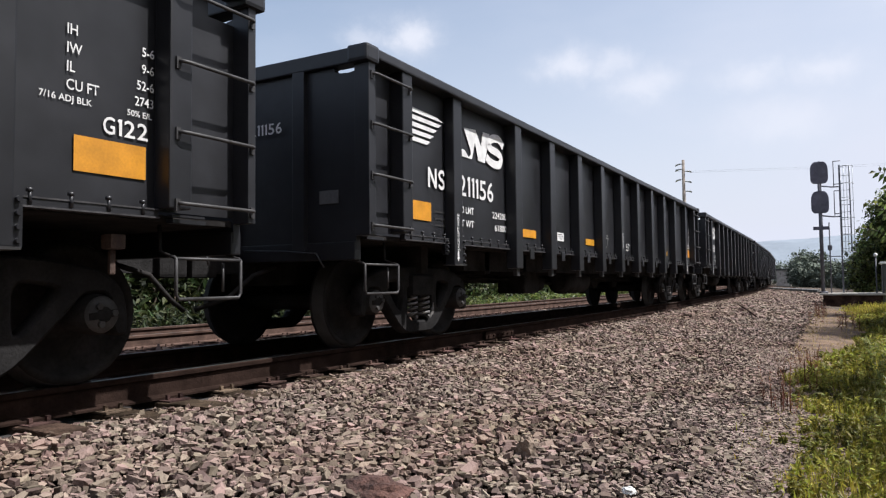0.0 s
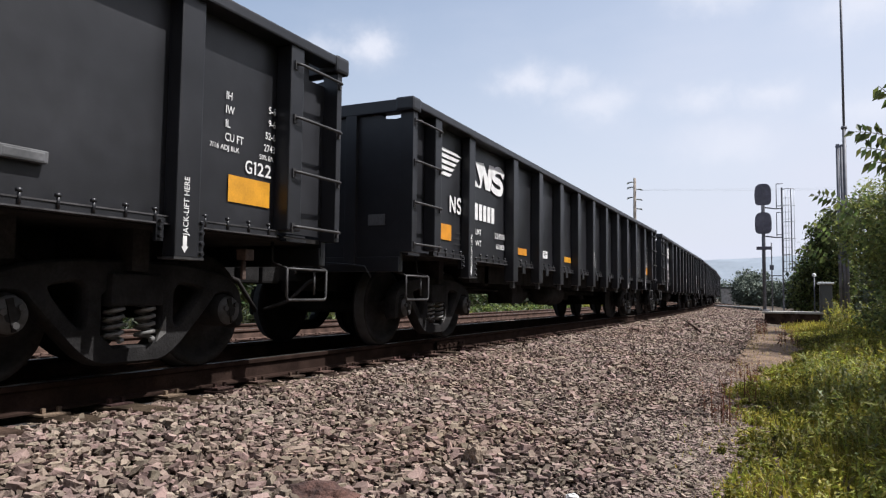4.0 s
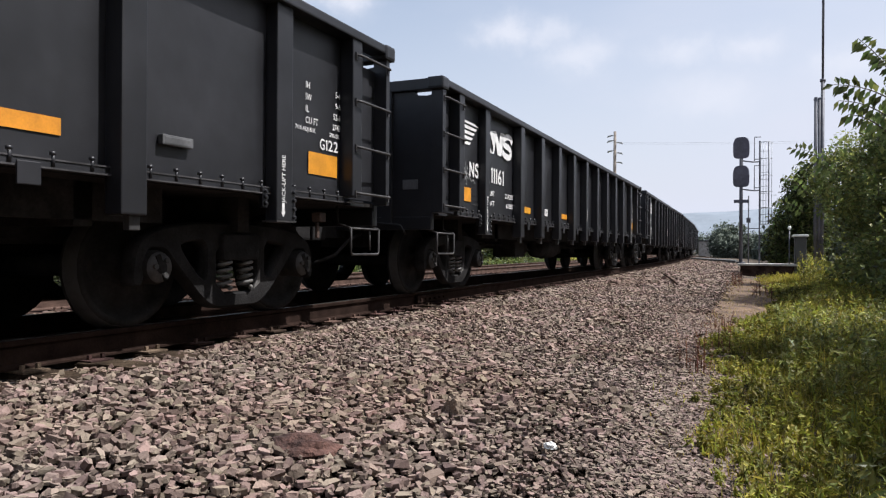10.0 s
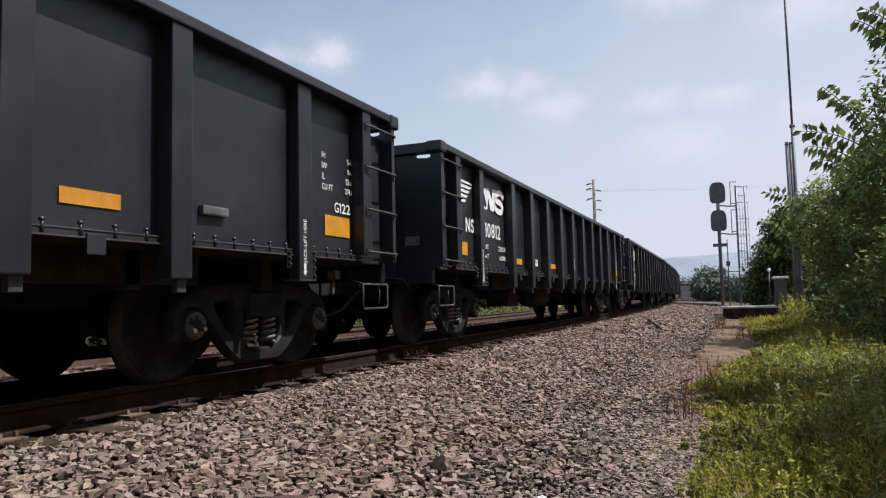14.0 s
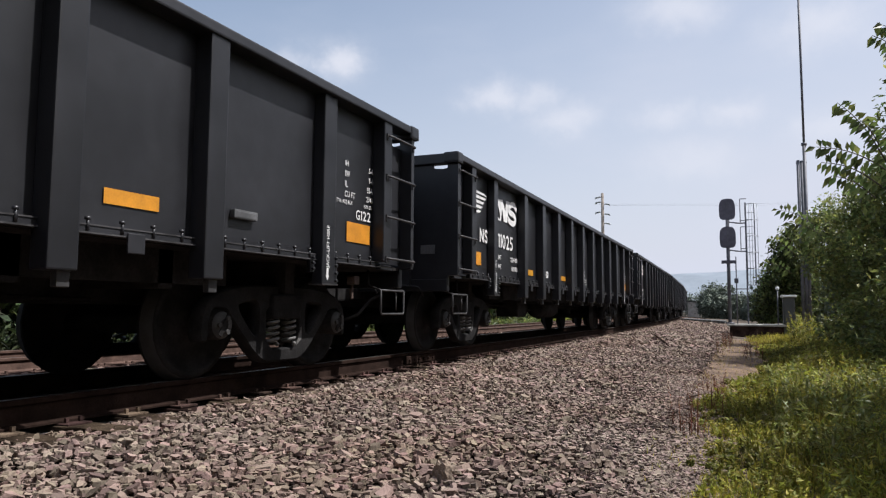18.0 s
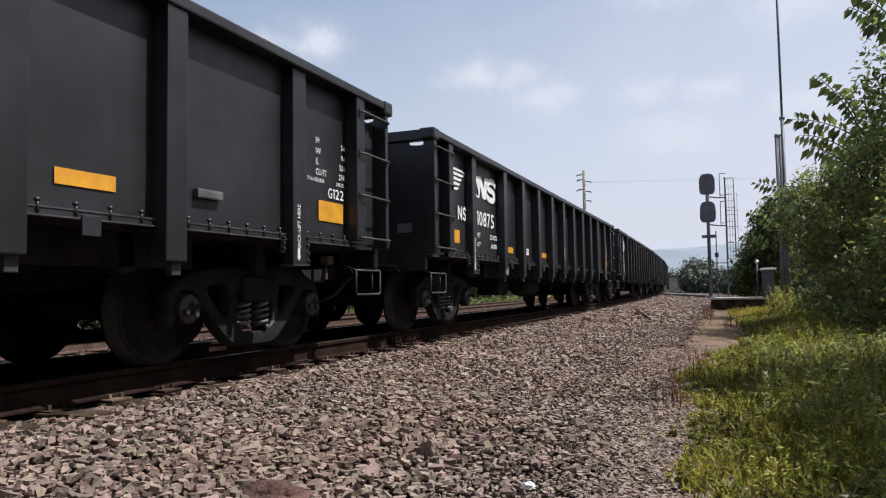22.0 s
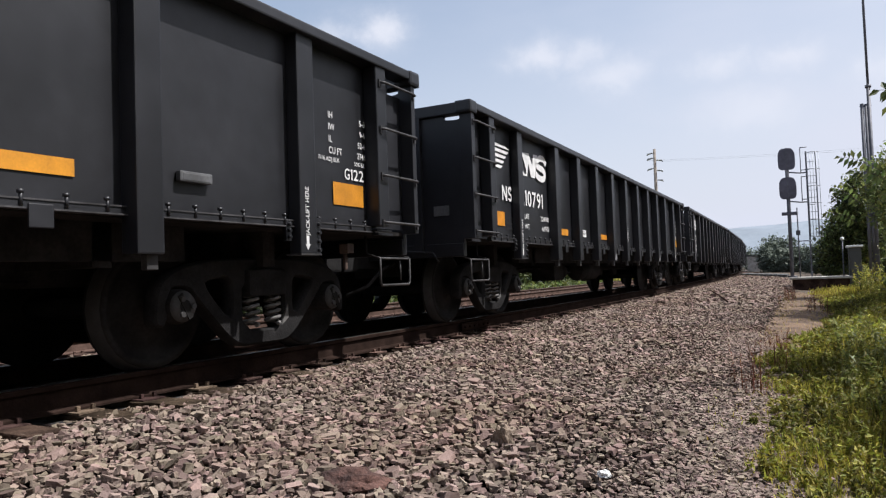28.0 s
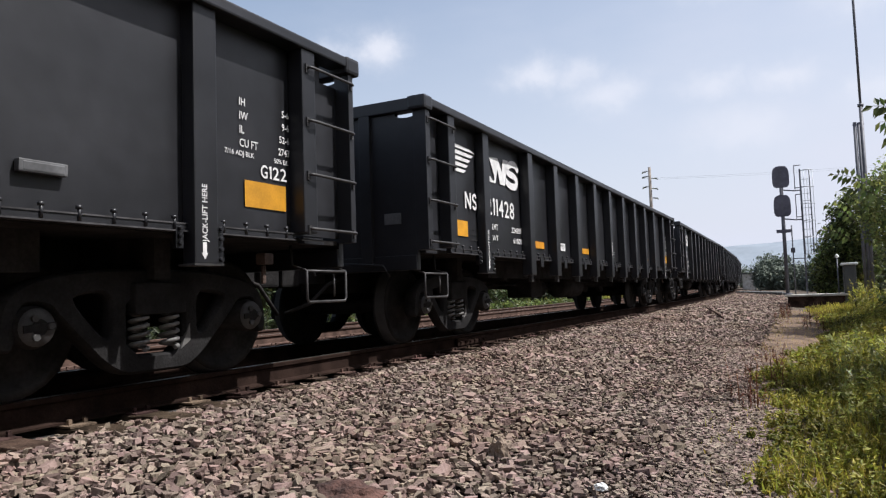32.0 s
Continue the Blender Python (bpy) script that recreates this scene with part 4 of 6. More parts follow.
    art = thing_art(cars[3], "spray_tag", "silver spray-painted tag strokes", SPRAY, [stroke(smooth_line([(14.40 - (14.38 - u) * 1.09, z) for u, z in p]), 0.036) for p in (
        [(13.16, 1.68), (13.16, 1.46), (13.20, 1.32), (13.23, 1.21)], [(13.17, 1.64), (13.29, 1.67), (13.39, 1.67), (13.45, 1.65)],
        [(13.42, 1.65), (13.39, 1.58), (13.38, 1.49), (13.37, 1.38), (13.39, 1.24)], [(13.40, 1.52), (13.44, 1.41)],
        [(13.40, 1.62), (13.47, 1.67), (13.59, 1.69), (13.68, 1.66)], [(13.66, 1.64), (13.58, 1.52), (13.58, 1.43), (13.66, 1.37), (13.62, 1.27), (13.50, 1.22), (13.41, 1.24)],
        [(13.63, 1.60), (13.67, 1.41)], [(13.68, 1.65), (13.78, 1.69), (13.90, 1.69), (13.96, 1.66)], [(13.79, 1.67), (13.73, 1.44), (13.74, 1.24)],
        [(13.92, 1.67), (13.87, 1.53), (13.81, 1.42)], [(13.89, 1.60), (13.86, 1.41), (13.87, 1.24)], [(13.94, 1.65), (14.03, 1.70), (14.11, 1.68), (14.10, 1.63)],
        [(14.10, 1.63), (14.02, 1.53), (14.04, 1.42)], [(13.81, 1.34), (13.95, 1.36), (14.06, 1.39)],
        [(13.88, 1.33), (14.04, 1.26), (14.08, 1.20), (14.36, 1.25), (14.32, 1.35), (14.37, 1.50), (14.38, 1.65)],
        [(14.12, 1.64), (14.35, 1.69), (14.25, 1.57), (14.26, 1.39), (14.18, 1.29), (14.06, 1.28), (14.07, 1.44), (14.10, 1.52)])] + [stroke(ellipse(13.685, 1.805, 0.155, 0.055, 0, 360, 24), 0.036)])
    return cars


def prepare_writing():
    """Make the cars' own figures while the scene is still small."""
    for n in range(FIRST, LAST + 1):
        if n in NUMBERS:
            figures(NUMBERS[n], 0.225)
            figures(NUMBERS[n], 0.10)
        a, b = LOADS.get(n, ("224200", "61800"))
        writing(a, 0.075, 0.9, 0.012, "RIGHT", 0.40)
        writing(b, 0.075, 0.9, 0.012, "RIGHT", 0.34)
    for txt in ("ORDER NO 160047", "PAINT MFG DF", "BLACK 14-8827"):
        writing(txt, 0.036, 0.62, 0.012, "LEFT", None)
    writing("7/16 ADJ BLK", 0.036, 1.02, 0.012, "LEFT", None)
    writing("50% E/L", 0.036, 1.02, 0.012, "RIGHT", None)


prepare_writing()
TRAIN = build_train()


# ---- ground, ballast bed ----
def strip(name, a_list, d_list, z_of, mat, label, category, wobble=0.0):
    A, D = np.meshgrid(a_list, d_list, indexing="ij")
    x, y = along(A.ravel(), D.ravel())
    z = z_of(D.ravel())
    if wobble:
        z = z + wobble * np.array([noise.noise((px * 0.7, py * 0.7, 0.3)) for px, py in zip(x, y)])
    n, m = A.shape
    i = np.arange((n - 1) * m).reshape(n - 1, m)[:, :-1].ravel()
    ob = new(name, soup(name, np.stack([x, y, z], 1), np.stack([i, i + m, i + m + 1, i + 1], 1), mat, True))
    return tagged(ob, label, category, kind="structure")


LINE = list(np.arange(-320, -10, 10.0)) + list(np.arange(-10, 60, 1.0)) + list(np.arange(60, 440, 8.0))
ground = strip("ground", [-3000, -1000] + LINE + [800, 1500, 3000], [-2500, -400, -60, -14, -9.2, -7.3], lambda d: bed_z(d) - 0.02, FIELD, "rough green open ground beyond the tracks", "ground")
verge = strip("verge", [-3000, -1000] + LINE + [800, 1500, 3000], [4.6, 5.0, 5.6, 6.3, 7.2, 8.5, 12, 20, 60, 400, 2500], lambda d: bed_z(d) - 0.012, SOIL, "weedy ground beside the ballast", "ground", 0.05)
bed = strip("ballast_bed", LINE, [-7.8, -7.2, -6.0, -5.4, -4.2, -2.0, 0, 1.0, 1.7, 2.4, 3.0, 3.6, 4.2, 4.85], lambda d: bed_z(d) - 0.045, GAP_SHADE, "ballast bed under two tracks, near-black for the shade between stones", "ballast")
shade_strip = strip("track_grime", LINE, [-1.25, -0.4, 0.4, 0.98], lambda d: bed_z(d) - 0.006, TRAIN_SHADE, "dark strip between the rails, painted for the shade under the train", "ballast")

STONE_F = [(0, 1, 2), (0, 2, 3), (0, 3, 4), (5, 7, 6), (5, 8, 7), (5, 9, 8)]
for k in range(5):
    STONE_F += [(k, 5 + k, 5 + (k + 1) % 5), (k, 5 + (k + 1) % 5, (k + 1) % 5)]


def stones(centres, size, rng, tilt=0.36):
    """Angular crushed stones, uneven five-sided slabs that lie roughly flat, as arrays of corners and triangles."""
    n = len(centres)
    ang = (np.arange(5)[None] + rng.uniform(-0.33, 0.33, (n, 5))) * (2 * np.pi / 5)
    ang = np.concatenate([ang, ang + rng.uniform(-0.15, 0.15, (n, 5))], 1)
    r = np.concatenate([rng.uniform(0.72, 1.08, (n, 5)), rng.uniform(0.52, 0.92, (n, 5))], 1)
    z = np.concatenate([rng.uniform(0.55, 1.1, (n, 5)), rng.uniform(-1.1, -0.7, (n, 5))], 1)
    v = np.stack([r * np.cos(ang), r * np.sin(ang), z], 2)
    v = v * (np.array([1.32, 0.82, 0.44]) * rng.uniform(0.78, 1.28, (n, 3)))[:, None, :]
    flip = rng.uniform(size=n) < 0.45
    v[flip, :, 2] *= -1
    yaw, lean, to = rng.uniform(0, 2 * np.pi, n), rng.normal(0, tilt, n), rng.uniform(0, 2 * np.pi, n)
    c, s = np.cos(yaw), np.sin(yaw)
    x, y = v[:, :, 0] * c[:, None] - v[:, :, 1] * s[:, None], v[:, :, 0] * s[:, None] + v[:, :, 1] * c[:, None]
    # lean about a level axis
    ax, ay = np.cos(to)[:, None], np.sin(to)[:, None]
    along_axis, across = x * ax + y * ay, -x * ay + y * ax
    cl, sl = np.cos(lean)[:, None], np.sin(lean)[:, None]
    across, up = across * cl - v[:, :, 2] * sl, across * sl + v[:, :, 2] * cl
    v = np.stack([along_axis * ax - across * ay, along_axis * ay + across * ax, up], 2)
    v = v * (size * rng.uniform(0.55, 1.45, n) ** 1.1)[:, None, None] + centres[:, None, :]
    f = np.array(STONE_F)[None] + (np.arange(n) * 10)[:, None, None]
    f[flip] = f[flip][:, :, ::-1]
    return v.reshape(-1, 3), f.reshape(-1, 3)


def spread(a0, a1, d0, d1, gap, rng):
    na, nd = int((a1 - a0) / gap), int((d1 - d0) / gap)
    A, D = np.meshgrid(np.arange(na), np.arange(nd), indexing="ij")
    a = a0 + (A.ravel() + rng.uniform(-0.1, 1.1, A.size)) * gap
    d = d0 + (D.ravel() + rng.uniform(-0.1, 1.1, A.size)) * gap
    return a, d


def ballast_edge(a):
    """How far the loose stone reaches from the track's middle."""
    return np.interp(a, [-10, 2, 4.3, 6, 8.6, 11, 16, 26, 31, 60], [5.0, 4.95, 4.78, 4.62, 4.45, 4.42, 4.40, 4.55, 4.8, 4.8])


def ballast_field():
    rng = np.random.default_rng(5)
    V, F, base = [], [], 0
    for a0, a1, d0, d1, gap, size in ((1.6, 8, 0.86, 5.3, 0.0355, 0.0240), (8, 18, 0.86, 5.1, 0.045, 0.0305), (18, 46, 0.95, 5.2, 0.082, 0.053), (46, 92, 1.1, 4.8, 0.15, 0.095), (-9, 1.6, 1.0, 5.2, 0.085, 0.06), (3, 30, -3.35, -2.5, 0.07, 0.045), (3, 40, -6.0, -5.3, 0.11, 0.06)):
        a, d = spread(a0, a1, d0, d1, gap, rng)
        if d1 > 4:
            keep = d < ballast_edge(a) + 0.10 * np.sin(a * 2.9) * np.sin(a * 1.37 + 1) + rng.normal(0, 0.13, len(a))
            a, d = a[keep], d[keep]
        x, y = along(a, d)
        lump = 0.03 * np.sin(x * 2.1 + y * 0.7) * np.sin(y * 1.7 - x)
        z = bed_z(d) - 0.006 - 0.012 * (d < 1.0) + lump * (d > 1.5) + rng.uniform(-0.03, 0.02, len(a))
        # finer grit towards the verge
        fine = np.clip((d - ballast_edge(a) + 1.4) / 1.5, 0, 1) if d1 > 4 else np.zeros(len(a))
        v, f = stones(np.stack([x, y, z], 1), size * (1 - 0.42 * fine), rng)
        V.append(v)
        F.append(f + base)
        base += len(v)
    # scattered grit past the edge
    a = 2.5 + 9.5 * rng.uniform(0, 1, 17000) ** 1.3
    d = ballast_edge(a) + rng.normal(0.05, 0.36, len(a))
    x, y = along(a, d)
    v, f = stones(np.stack([x, y, bed_z(d) + 0.004], 1), 0.010 + 0.0008 * a, rng)
    V.append(v)
    F.append(f + base)
    ob = part("ballast_stones", soup("ballast_stones", np.concatenate(V), np.concatenate(F), STONE), STONE, bed)
    ob["kind"] = "stuff"
    # single larger pieces lying on top, nearest the path
    kinds = []
    for k in range(8):
        v, f = stones(np.zeros((1, 3)), 0.034, rng, 0.0)
        kinds.append(soup("stone", v, f, STONE1))
    for k in range(260):
        a, d = rng.uniform(2.2, 7.5), rng.uniform(1.6, 4.4)
        x, y = along([a], [d])
        z = float(bed_z(d)) + 0.012 + 0.03 * math.sin(x[0] * 2.1 + y[0] * 0.7) * math.sin(y[0] * 1.7 - x[0])
        part("stone", kinds[k % 8], STONE1, bed, "", pose(x[0], y[0], z, *rng.uniform(-22, 22, 2), rng.uniform(0, 360)))


def dirt_patch():
    rng = random.Random(8)
    bm = bmesh.new()
    n, rows = 30, []
    for i in range(n + 1):
        a = 9.0 + 21 * i / n
        w = max(0.0, math.sin(math.pi * i / n)) ** 0.5
        lo, hi = float(ballast_edge(a)) - 0.05 * w, float(ballast_edge(a)) + w * (1.15 + 0.15 * math.sin(i * 1.7))
        row = []
        for k in range(7):
            d = lo + (hi - lo) * k / 6 + rng.uniform(-0.05, 0.05)
            p = on_track(a, d)[0]
            row.append(bm.verts.new((p.x, p.y, float(bed_z(d)) + 0.03 - 0.012 * abs(k - 3) + 0.012 * noise.noise((p.x * 2, p.y * 2, 0)))))
        rows.append(row)
    for r0, r1 in zip(rows, rows[1:]):
        for k in range(6):
            bm.faces.new((r0[k], r0[k + 1], r1[k + 1], r1[k])).smooth = True
    tagged(part("dirt_patch", bm, DIRT, None), "bare tan dirt patch at the ballast's edge", "dirt", kind="structure")
    bm = bmesh.new()
    for i in range(10):
        p, th = on_track(66, 1.6 + 0.35 * i)
        box(bm, p.x - 0.17, p.x + 0.17, p.y - 2.5, p.y + 2.5, -0.4, -0.02 - 0.02 * i, bevel=0.02)
    tagged(part("crossing", bm, CABIN, None), "grey crossing panels far along the track", "crossing", kind="structure")


def rock(name, at, size, mat, label, seed, flat=0.6):
    bm = bmesh.new()
    bmesh.ops.create_icosphere(bm, subdivisions=3, radius=1)
    for v in bm.verts:
        k = 1 + 0.34 * noise.noise(v.co * 1.3 + Vector((seed, 0, 0))) + 0.26 * noise.noise(v.co * 3.1 + Vector((0, seed, 0))) + 0.12 * noise.noise(v.co * 7 + Vector((0, 0, seed)))
        v.co = Vector((v.co.x * size[0], v.co.y * size[1], max(-0.5, v.co.z) * size[2])) * k
    return tagged(part(name, bm, mat, None, "", at), label, "rock")


# ---- the two tracks ----
RAIL = [(-0.070, -0.185), (0.070, -0.185), (0.070, -0.172), (0.014, -0.155), (0.009, -0.05), (0.034, -0.036), (0.036, -0.008), (0.026, 0.0), (-0.026, 0.0), (-0.036, -0.008), (-0.034, -0.036), (-0.009, -0.05), (-0.014, -0.155), (-0.070, -0.172)]


def rail(parent, d, z, a_list):
    n, k = len(a_list), len(RAIL)
    prof = np.array(RAIL)
    x, y = along(np.repeat(a_list, k), d + np.tile(prof[:, 0], n))
    v = np.stack([x, y, z + np.tile(prof[:, 1], n)], 1)
    i = np.arange(n - 1)[:, None] * k + np.arange(k)[None]
    j = np.arange(n - 1)[:, None] * k + (np.arange(k) + 1)[None] % k
    f = np.stack([i, j, j + k, i + k], 2).reshape(-1, 4)
    # the near rails get the copy darkened for shade
    side = SHADED_RAIL if z == 0 else RAILSIDE
    me = soup("rail", v, f, side)
    me.materials.append(RAILTOP)
    idx = np.zeros((n - 1, k), np.int32)
    idx[:, 7] = 1
    me.polygons.foreach_set("material_index", idx.ravel())
    return part("rail", me, side, parent)


def build_tracks():
    rng = random.Random(3)
    ties = []
    for k in range(4):
        bm = boxes((-1.295, 1.295, -0.115, 0.115, -0.17, 0.0), bevel=0.012)
        bmesh.ops.subdivide_edges(bm, edges=[e for e in bm.edges if e.calc_length() > 1], cuts=8)
        for v in bm.verts:
            v.co += Vector((noise.noise(v.co * 3 + Vector((k * 7, 0, 0))) * 0.03, noise.noise(v.co * 5 + Vector((0, k, 0))) * 0.010, noise.noise(v.co * 6 + Vector((0, 0, k))) * 0.012))
        ties.append(mesh_from("tie", bm, TIE))
    pb = boxes((-0.18, 0.18, -0.095, 0.095, 0.0, 0.016), bevel=0.004)
    for sx in (-0.105, 0.105):
        for sy in (-0.05, 0.06):
            box(pb, sx - 0.012, sx + 0.012, sy - 0.012, sy + 0.012, 0.016, 0.05)
    plate = mesh_from("tie_plate", pb, RAILSIDE)
    plate_near = plate.copy()
    plate_near.materials[0] = PLATE
    for name, d, z, lab in (("near_track", 0.0, 0.0, "near railway track with rusty rails on dark wooden ties"), ("second_track", -SPACING, -0.05, "second railway track with rusty rails beyond the train")):
        tr = tagged(new(name), lab, "track", kind="structure")
        for s in (-0.7525, 0.7525):
            rail(tr, d + s, z, LINE)
        a, k = -6.0, 0
        while a < (70 if d == 0 else 55):
            p, th = on_track(a, d)
            m = Matrix.Translation((p.x, p.y, z - 0.205)) @ pose(rng.uniform(-0.04, 0.06), 0, rng.uniform(-0.012, 0.006), 0, rng.uniform(-0.6, 0.6), math.degrees(th) + rng.uniform(-1.6, 1.6))
            part("tie", ties[k % 4], TIE, tr, "", m)
            if a < 16 and d == 0:
                part("tie_plate", plate_near, PLATE, tr, "", Matrix.Translation((*on_track(a, 0.7525)[0].xy, -0.204)))
            elif a < 26 and d < 0:
                part("tie_plate", plate, RAILSIDE, tr, "", Matrix.Translation((*on_track(a, d + 0.7525)[0].xy, z - 0.204)))
            a += 0.50 + rng.uniform(-0.02, 0.02)
            k += 1
        # the rest of the ties, out of sight or far off, in one piece
        bm = bmesh.new()
        while a < 430:
            p, th = on_track(a, d)
            for sx, sy in ((0, 0),):
                c, s_ = math.cos(th), math.sin(th)
                q = [bm.verts.new((p.x + u * c - w * s_, p.y + u * s_ + w * c, z - 0.205)) for u, w in ((-1.29, -0.11), (1.29, -0.11), (1.29, 0.11), (-1.29, 0.11))]
                bm.faces.new(q)
            a += 0.5
        part("far_ties", bm, TIE, tr)["kind"] = "stuff"
        if d == 0:
            # bolted joint bar on the near rail
            bm = boxes((0.77, 0.80, -0.46, 0.46, -0.15, -0.045), bevel=0.008)
            for i in range(6):
                tube(bm, [(0.79, -0.38 + 0.152 * i, -0.10), (0.825, -0.38 + 0.152 * i, -0.10)], 0.018, 6)
            part("joint_bar", bm, SHADED_RAIL, tr, "", pose(0, 9.2, 0))


# ---- plants ----
def leaf_arrays(centres, size, rng, droop=0.3, long=1.7):
    """Folded pointed leaves, four corners each, most of them roughly level."""
    n = len(centres)
    s = size * rng.uniform(0.6, 1.35, n)
    q = np.array([(0, -0.5 * long, 0), (0.42, 0.0, 0.10), (0, 0.5 * long, -0.06), (-0.42, 0.0, 0.10)])
    yaw, p, r = rng.uniform(0, 2 * np.pi, n), rng.normal(-droop, 0.55, n), rng.normal(0, 0.6, n)
    x, y, z = (np.repeat(q[None, :, k], n, 0) for k in range(3))
    cr, sr, cp, sp, cy, sy = (f(k)[:, None] for k in (r, p, yaw) for f in (np.cos, np.sin))
    x, z = x * cr + z * sr, z * cr - x * sr
    y, z = y * cp - z * sp, y * sp + z * cp
    x, y = x * cy - y * sy, x * sy + y * cy
    v = np.stack([x, y, z], 2) * s[:, None, None]
    return (v + centres[:, None, :]).reshape(-1, 3), (np.arange(n * 4).reshape(-1, 4))


def blob_points(blobs, n, rng, shell=0.72):
    """Points in a crown made of several uneven lobes, denser at their skins."""
    w = np.array([b[3] * b[4] * b[5] for b in blobs])
    k = rng.choice(len(blobs), n, p=w / w.sum())
    B = np.array(blobs)[k]
    p = rng.normal(size=(n, 3))
    p /= np.linalg.norm(p, axis=1)[:, None]
    r = rng.uniform(shell ** 3, 1.0, n) ** (1 / 3)
    r *= 1 + 0.22 * np.sin(p[:, 0] * 5 + k) * np.sin(p[:, 1] * 6 + 2 * k) + 0.15 * np.sin(p[:, 2] * 9 + k)
    return B[:, :3] + p * r[:, None] * B[:, 3:6]


def leafy(name, label, category, base, blobs, count, size, mats, seed, trunk=True, group=""):
    """A tree or bush: tapered trunk, limbs to each lobe, and a crown of many leaves in clumps."""
    rng = np.random.default_rng(seed)
    t = thing(name, label, category, pose(*base), group)
    b0 = Vector(base)
    bm = bmesh.new()
    if trunk:
        top = max(b[2] for b in blobs)
        main = [Vector((0.12 * math.sin(i * 1.3 + seed), 0.12 * math.cos(i * 1.7), i / 4 * (top - base[2]) * 0.8)) for i in range(5)]
        main[0] = Vector((0, 0, -0.1))
        r = 0.035 * (top - base[2]) ** 0.9
        tube(bm, main, r, 8, taper=[r, r * 0.8, r * 0.62, r * 0.45, r * 0.25])
        for b in blobs:
            e = Vector(b[:3]) - b0
            s = main[1].lerp(main[3], 0.5)
            tube(bm, [s, s.lerp(e, 0.5) + Vector((0, 0, 0.15)), e + Vector((0, 0, b[5] * 0.4))], 0.03, 6, taper=[r * 0.4, r * 0.25, r * 0.08])
    else:
        for b in blobs:
            e = Vector(b[:3]) - b0
            for k in range(3):
                o = Vector((rng.uniform(-1, 1) * b[3] * 0.5, rng.uniform(-1, 1) * b[4] * 0.5, 0))
                tube(bm, [o + Vector((e.x, e.y, 0)) * 0.8, e + o * 0.6, e + o + Vector((0, 0, b[5] * 0.8))], 0.02, 5, taper=[0.025, 0.015, 0.006])
    part("trunk" if trunk else "stem", bm, BARK, t)
    n_clump = max(1, count // 9)
    cl = blob_points(blobs, n_clump, rng)
    pts = np.repeat(cl, 9, axis=0) + rng.normal(0, size * 1.5, (n_clump * 9, 3))
    pts[:, 2] = np.maximum(pts[:, 2], base[2] + 0.03)
    half = len(mats)
    for i, m in enumerate(mats):
        sel = pts[i::half] - np.array(base)
        v, f = leaf_arrays(sel, size, rng)
        part("crown" if trunk else "leaves", soup("crown", v, f, m), m, t)
    return t


def sprig(seed, name, label, category, base, ends, mat, size):
    """An arching twig set with drooping pointed leaves by turns on its two sides; ends are the twigs' tips seen from the base."""
    rng = np.random.default_rng(seed)
    t = thing(name, label, category, pose(*base))
    for start, e in ends:
        a, b = Vector(start), Vector(e)
        n = max(5, int((b - a).length / (size * 0.42)))
        pts = [a.lerp(b, k / n) + Vector((0, 0, 0.10 * (b - a).length * math.sin(math.pi * k / n))) for k in range(n + 1)]
        bm = bmesh.new()
        tube(bm, pts, 0.01, 5, taper=[0.009 - 0.006 * k / n for k in range(n + 1)])
        tw = part("twig", bm, BARK, t)
        way = (b - a).normalized()
        side = way.cross(Vector((0, 1, 0))).normalized()
        verts, faces = [], []
        for k in range(1, n + 1):
            for s in ((-1, 1) if k < n else (0,)):
                d = (way * rng.uniform(0.2, 0.6) + side * s * rng.uniform(0.5, 0.9) + Vector((0, rng.uniform(-0.35, 0.35), rng.uniform(-0.7, -0.1)))).normalized()
                w = d.cross(Vector((rng.uniform(-0.3, 0.3), 1, rng.uniform(-0.3, 0.3)))).normalized()
                l = size * rng.uniform(0.75, 1.2)
                p, i = pts[k], len(verts)
                fold = d.cross(w) * l * 0.06
                verts += [p, p + d * l * 0.45 + w * l * 0.21 + fold, p + d * l - Vector((0, 0, l * 0.12)), p + d * l * 0.45 - w * l * 0.21 + fold]
                faces.append((i, i + 1, i + 2, i + 3))
        part("leaves", soup("leaves", [tuple(v) for v in verts], faces, mat), mat, tw)
    return t


def blades(name, pos, height, width, mat, parent, seed, lean=0.35):
    """Grass: each blade a bent, tapered strip."""
    rng = np.random.default_rng(seed)
    n = len(pos)
    h = height * rng.uniform(0.45, 1.25, n) * pos[:, 3]
    az, ln = rng.uniform(0, 2 * np.pi, n), lean * rng.uniform(0.2, 1.3, n)
    w = width * rng.uniform(0.6, 1.4, n)
    dx, dy = np.cos(az), np.sin(az)
    sx, sy = -dy * w, dx * w
    P = lambda k, f, s: np.stack([pos[:, 0] + dx * h * ln * f ** 2 + s * sx * k, pos[:, 1] + dy * h * ln * f ** 2 + s * sy * k, pos[:, 2] + h * f * (1 - 0.25 * ln * f)], 1)
    v = np.stack([P(1, 0, -1), P(1, 0, 1), P(0.8, 0.55, 1), P(0.8, 0.55, -1), P(0.1, 1, 1), P(0.1, 1, -1)], 1).reshape(-1, 3)
    i = np.arange(n) * 6
    f = np.concatenate([np.stack([i, i + 1, i + 2, i + 3], 1), np.stack([i + 3, i + 2, i + 4, i + 5], 1)])
    ob = part(name, soup(name, v, f, mat), mat, parent)
    ob["kind"] = "stuff"
    return ob


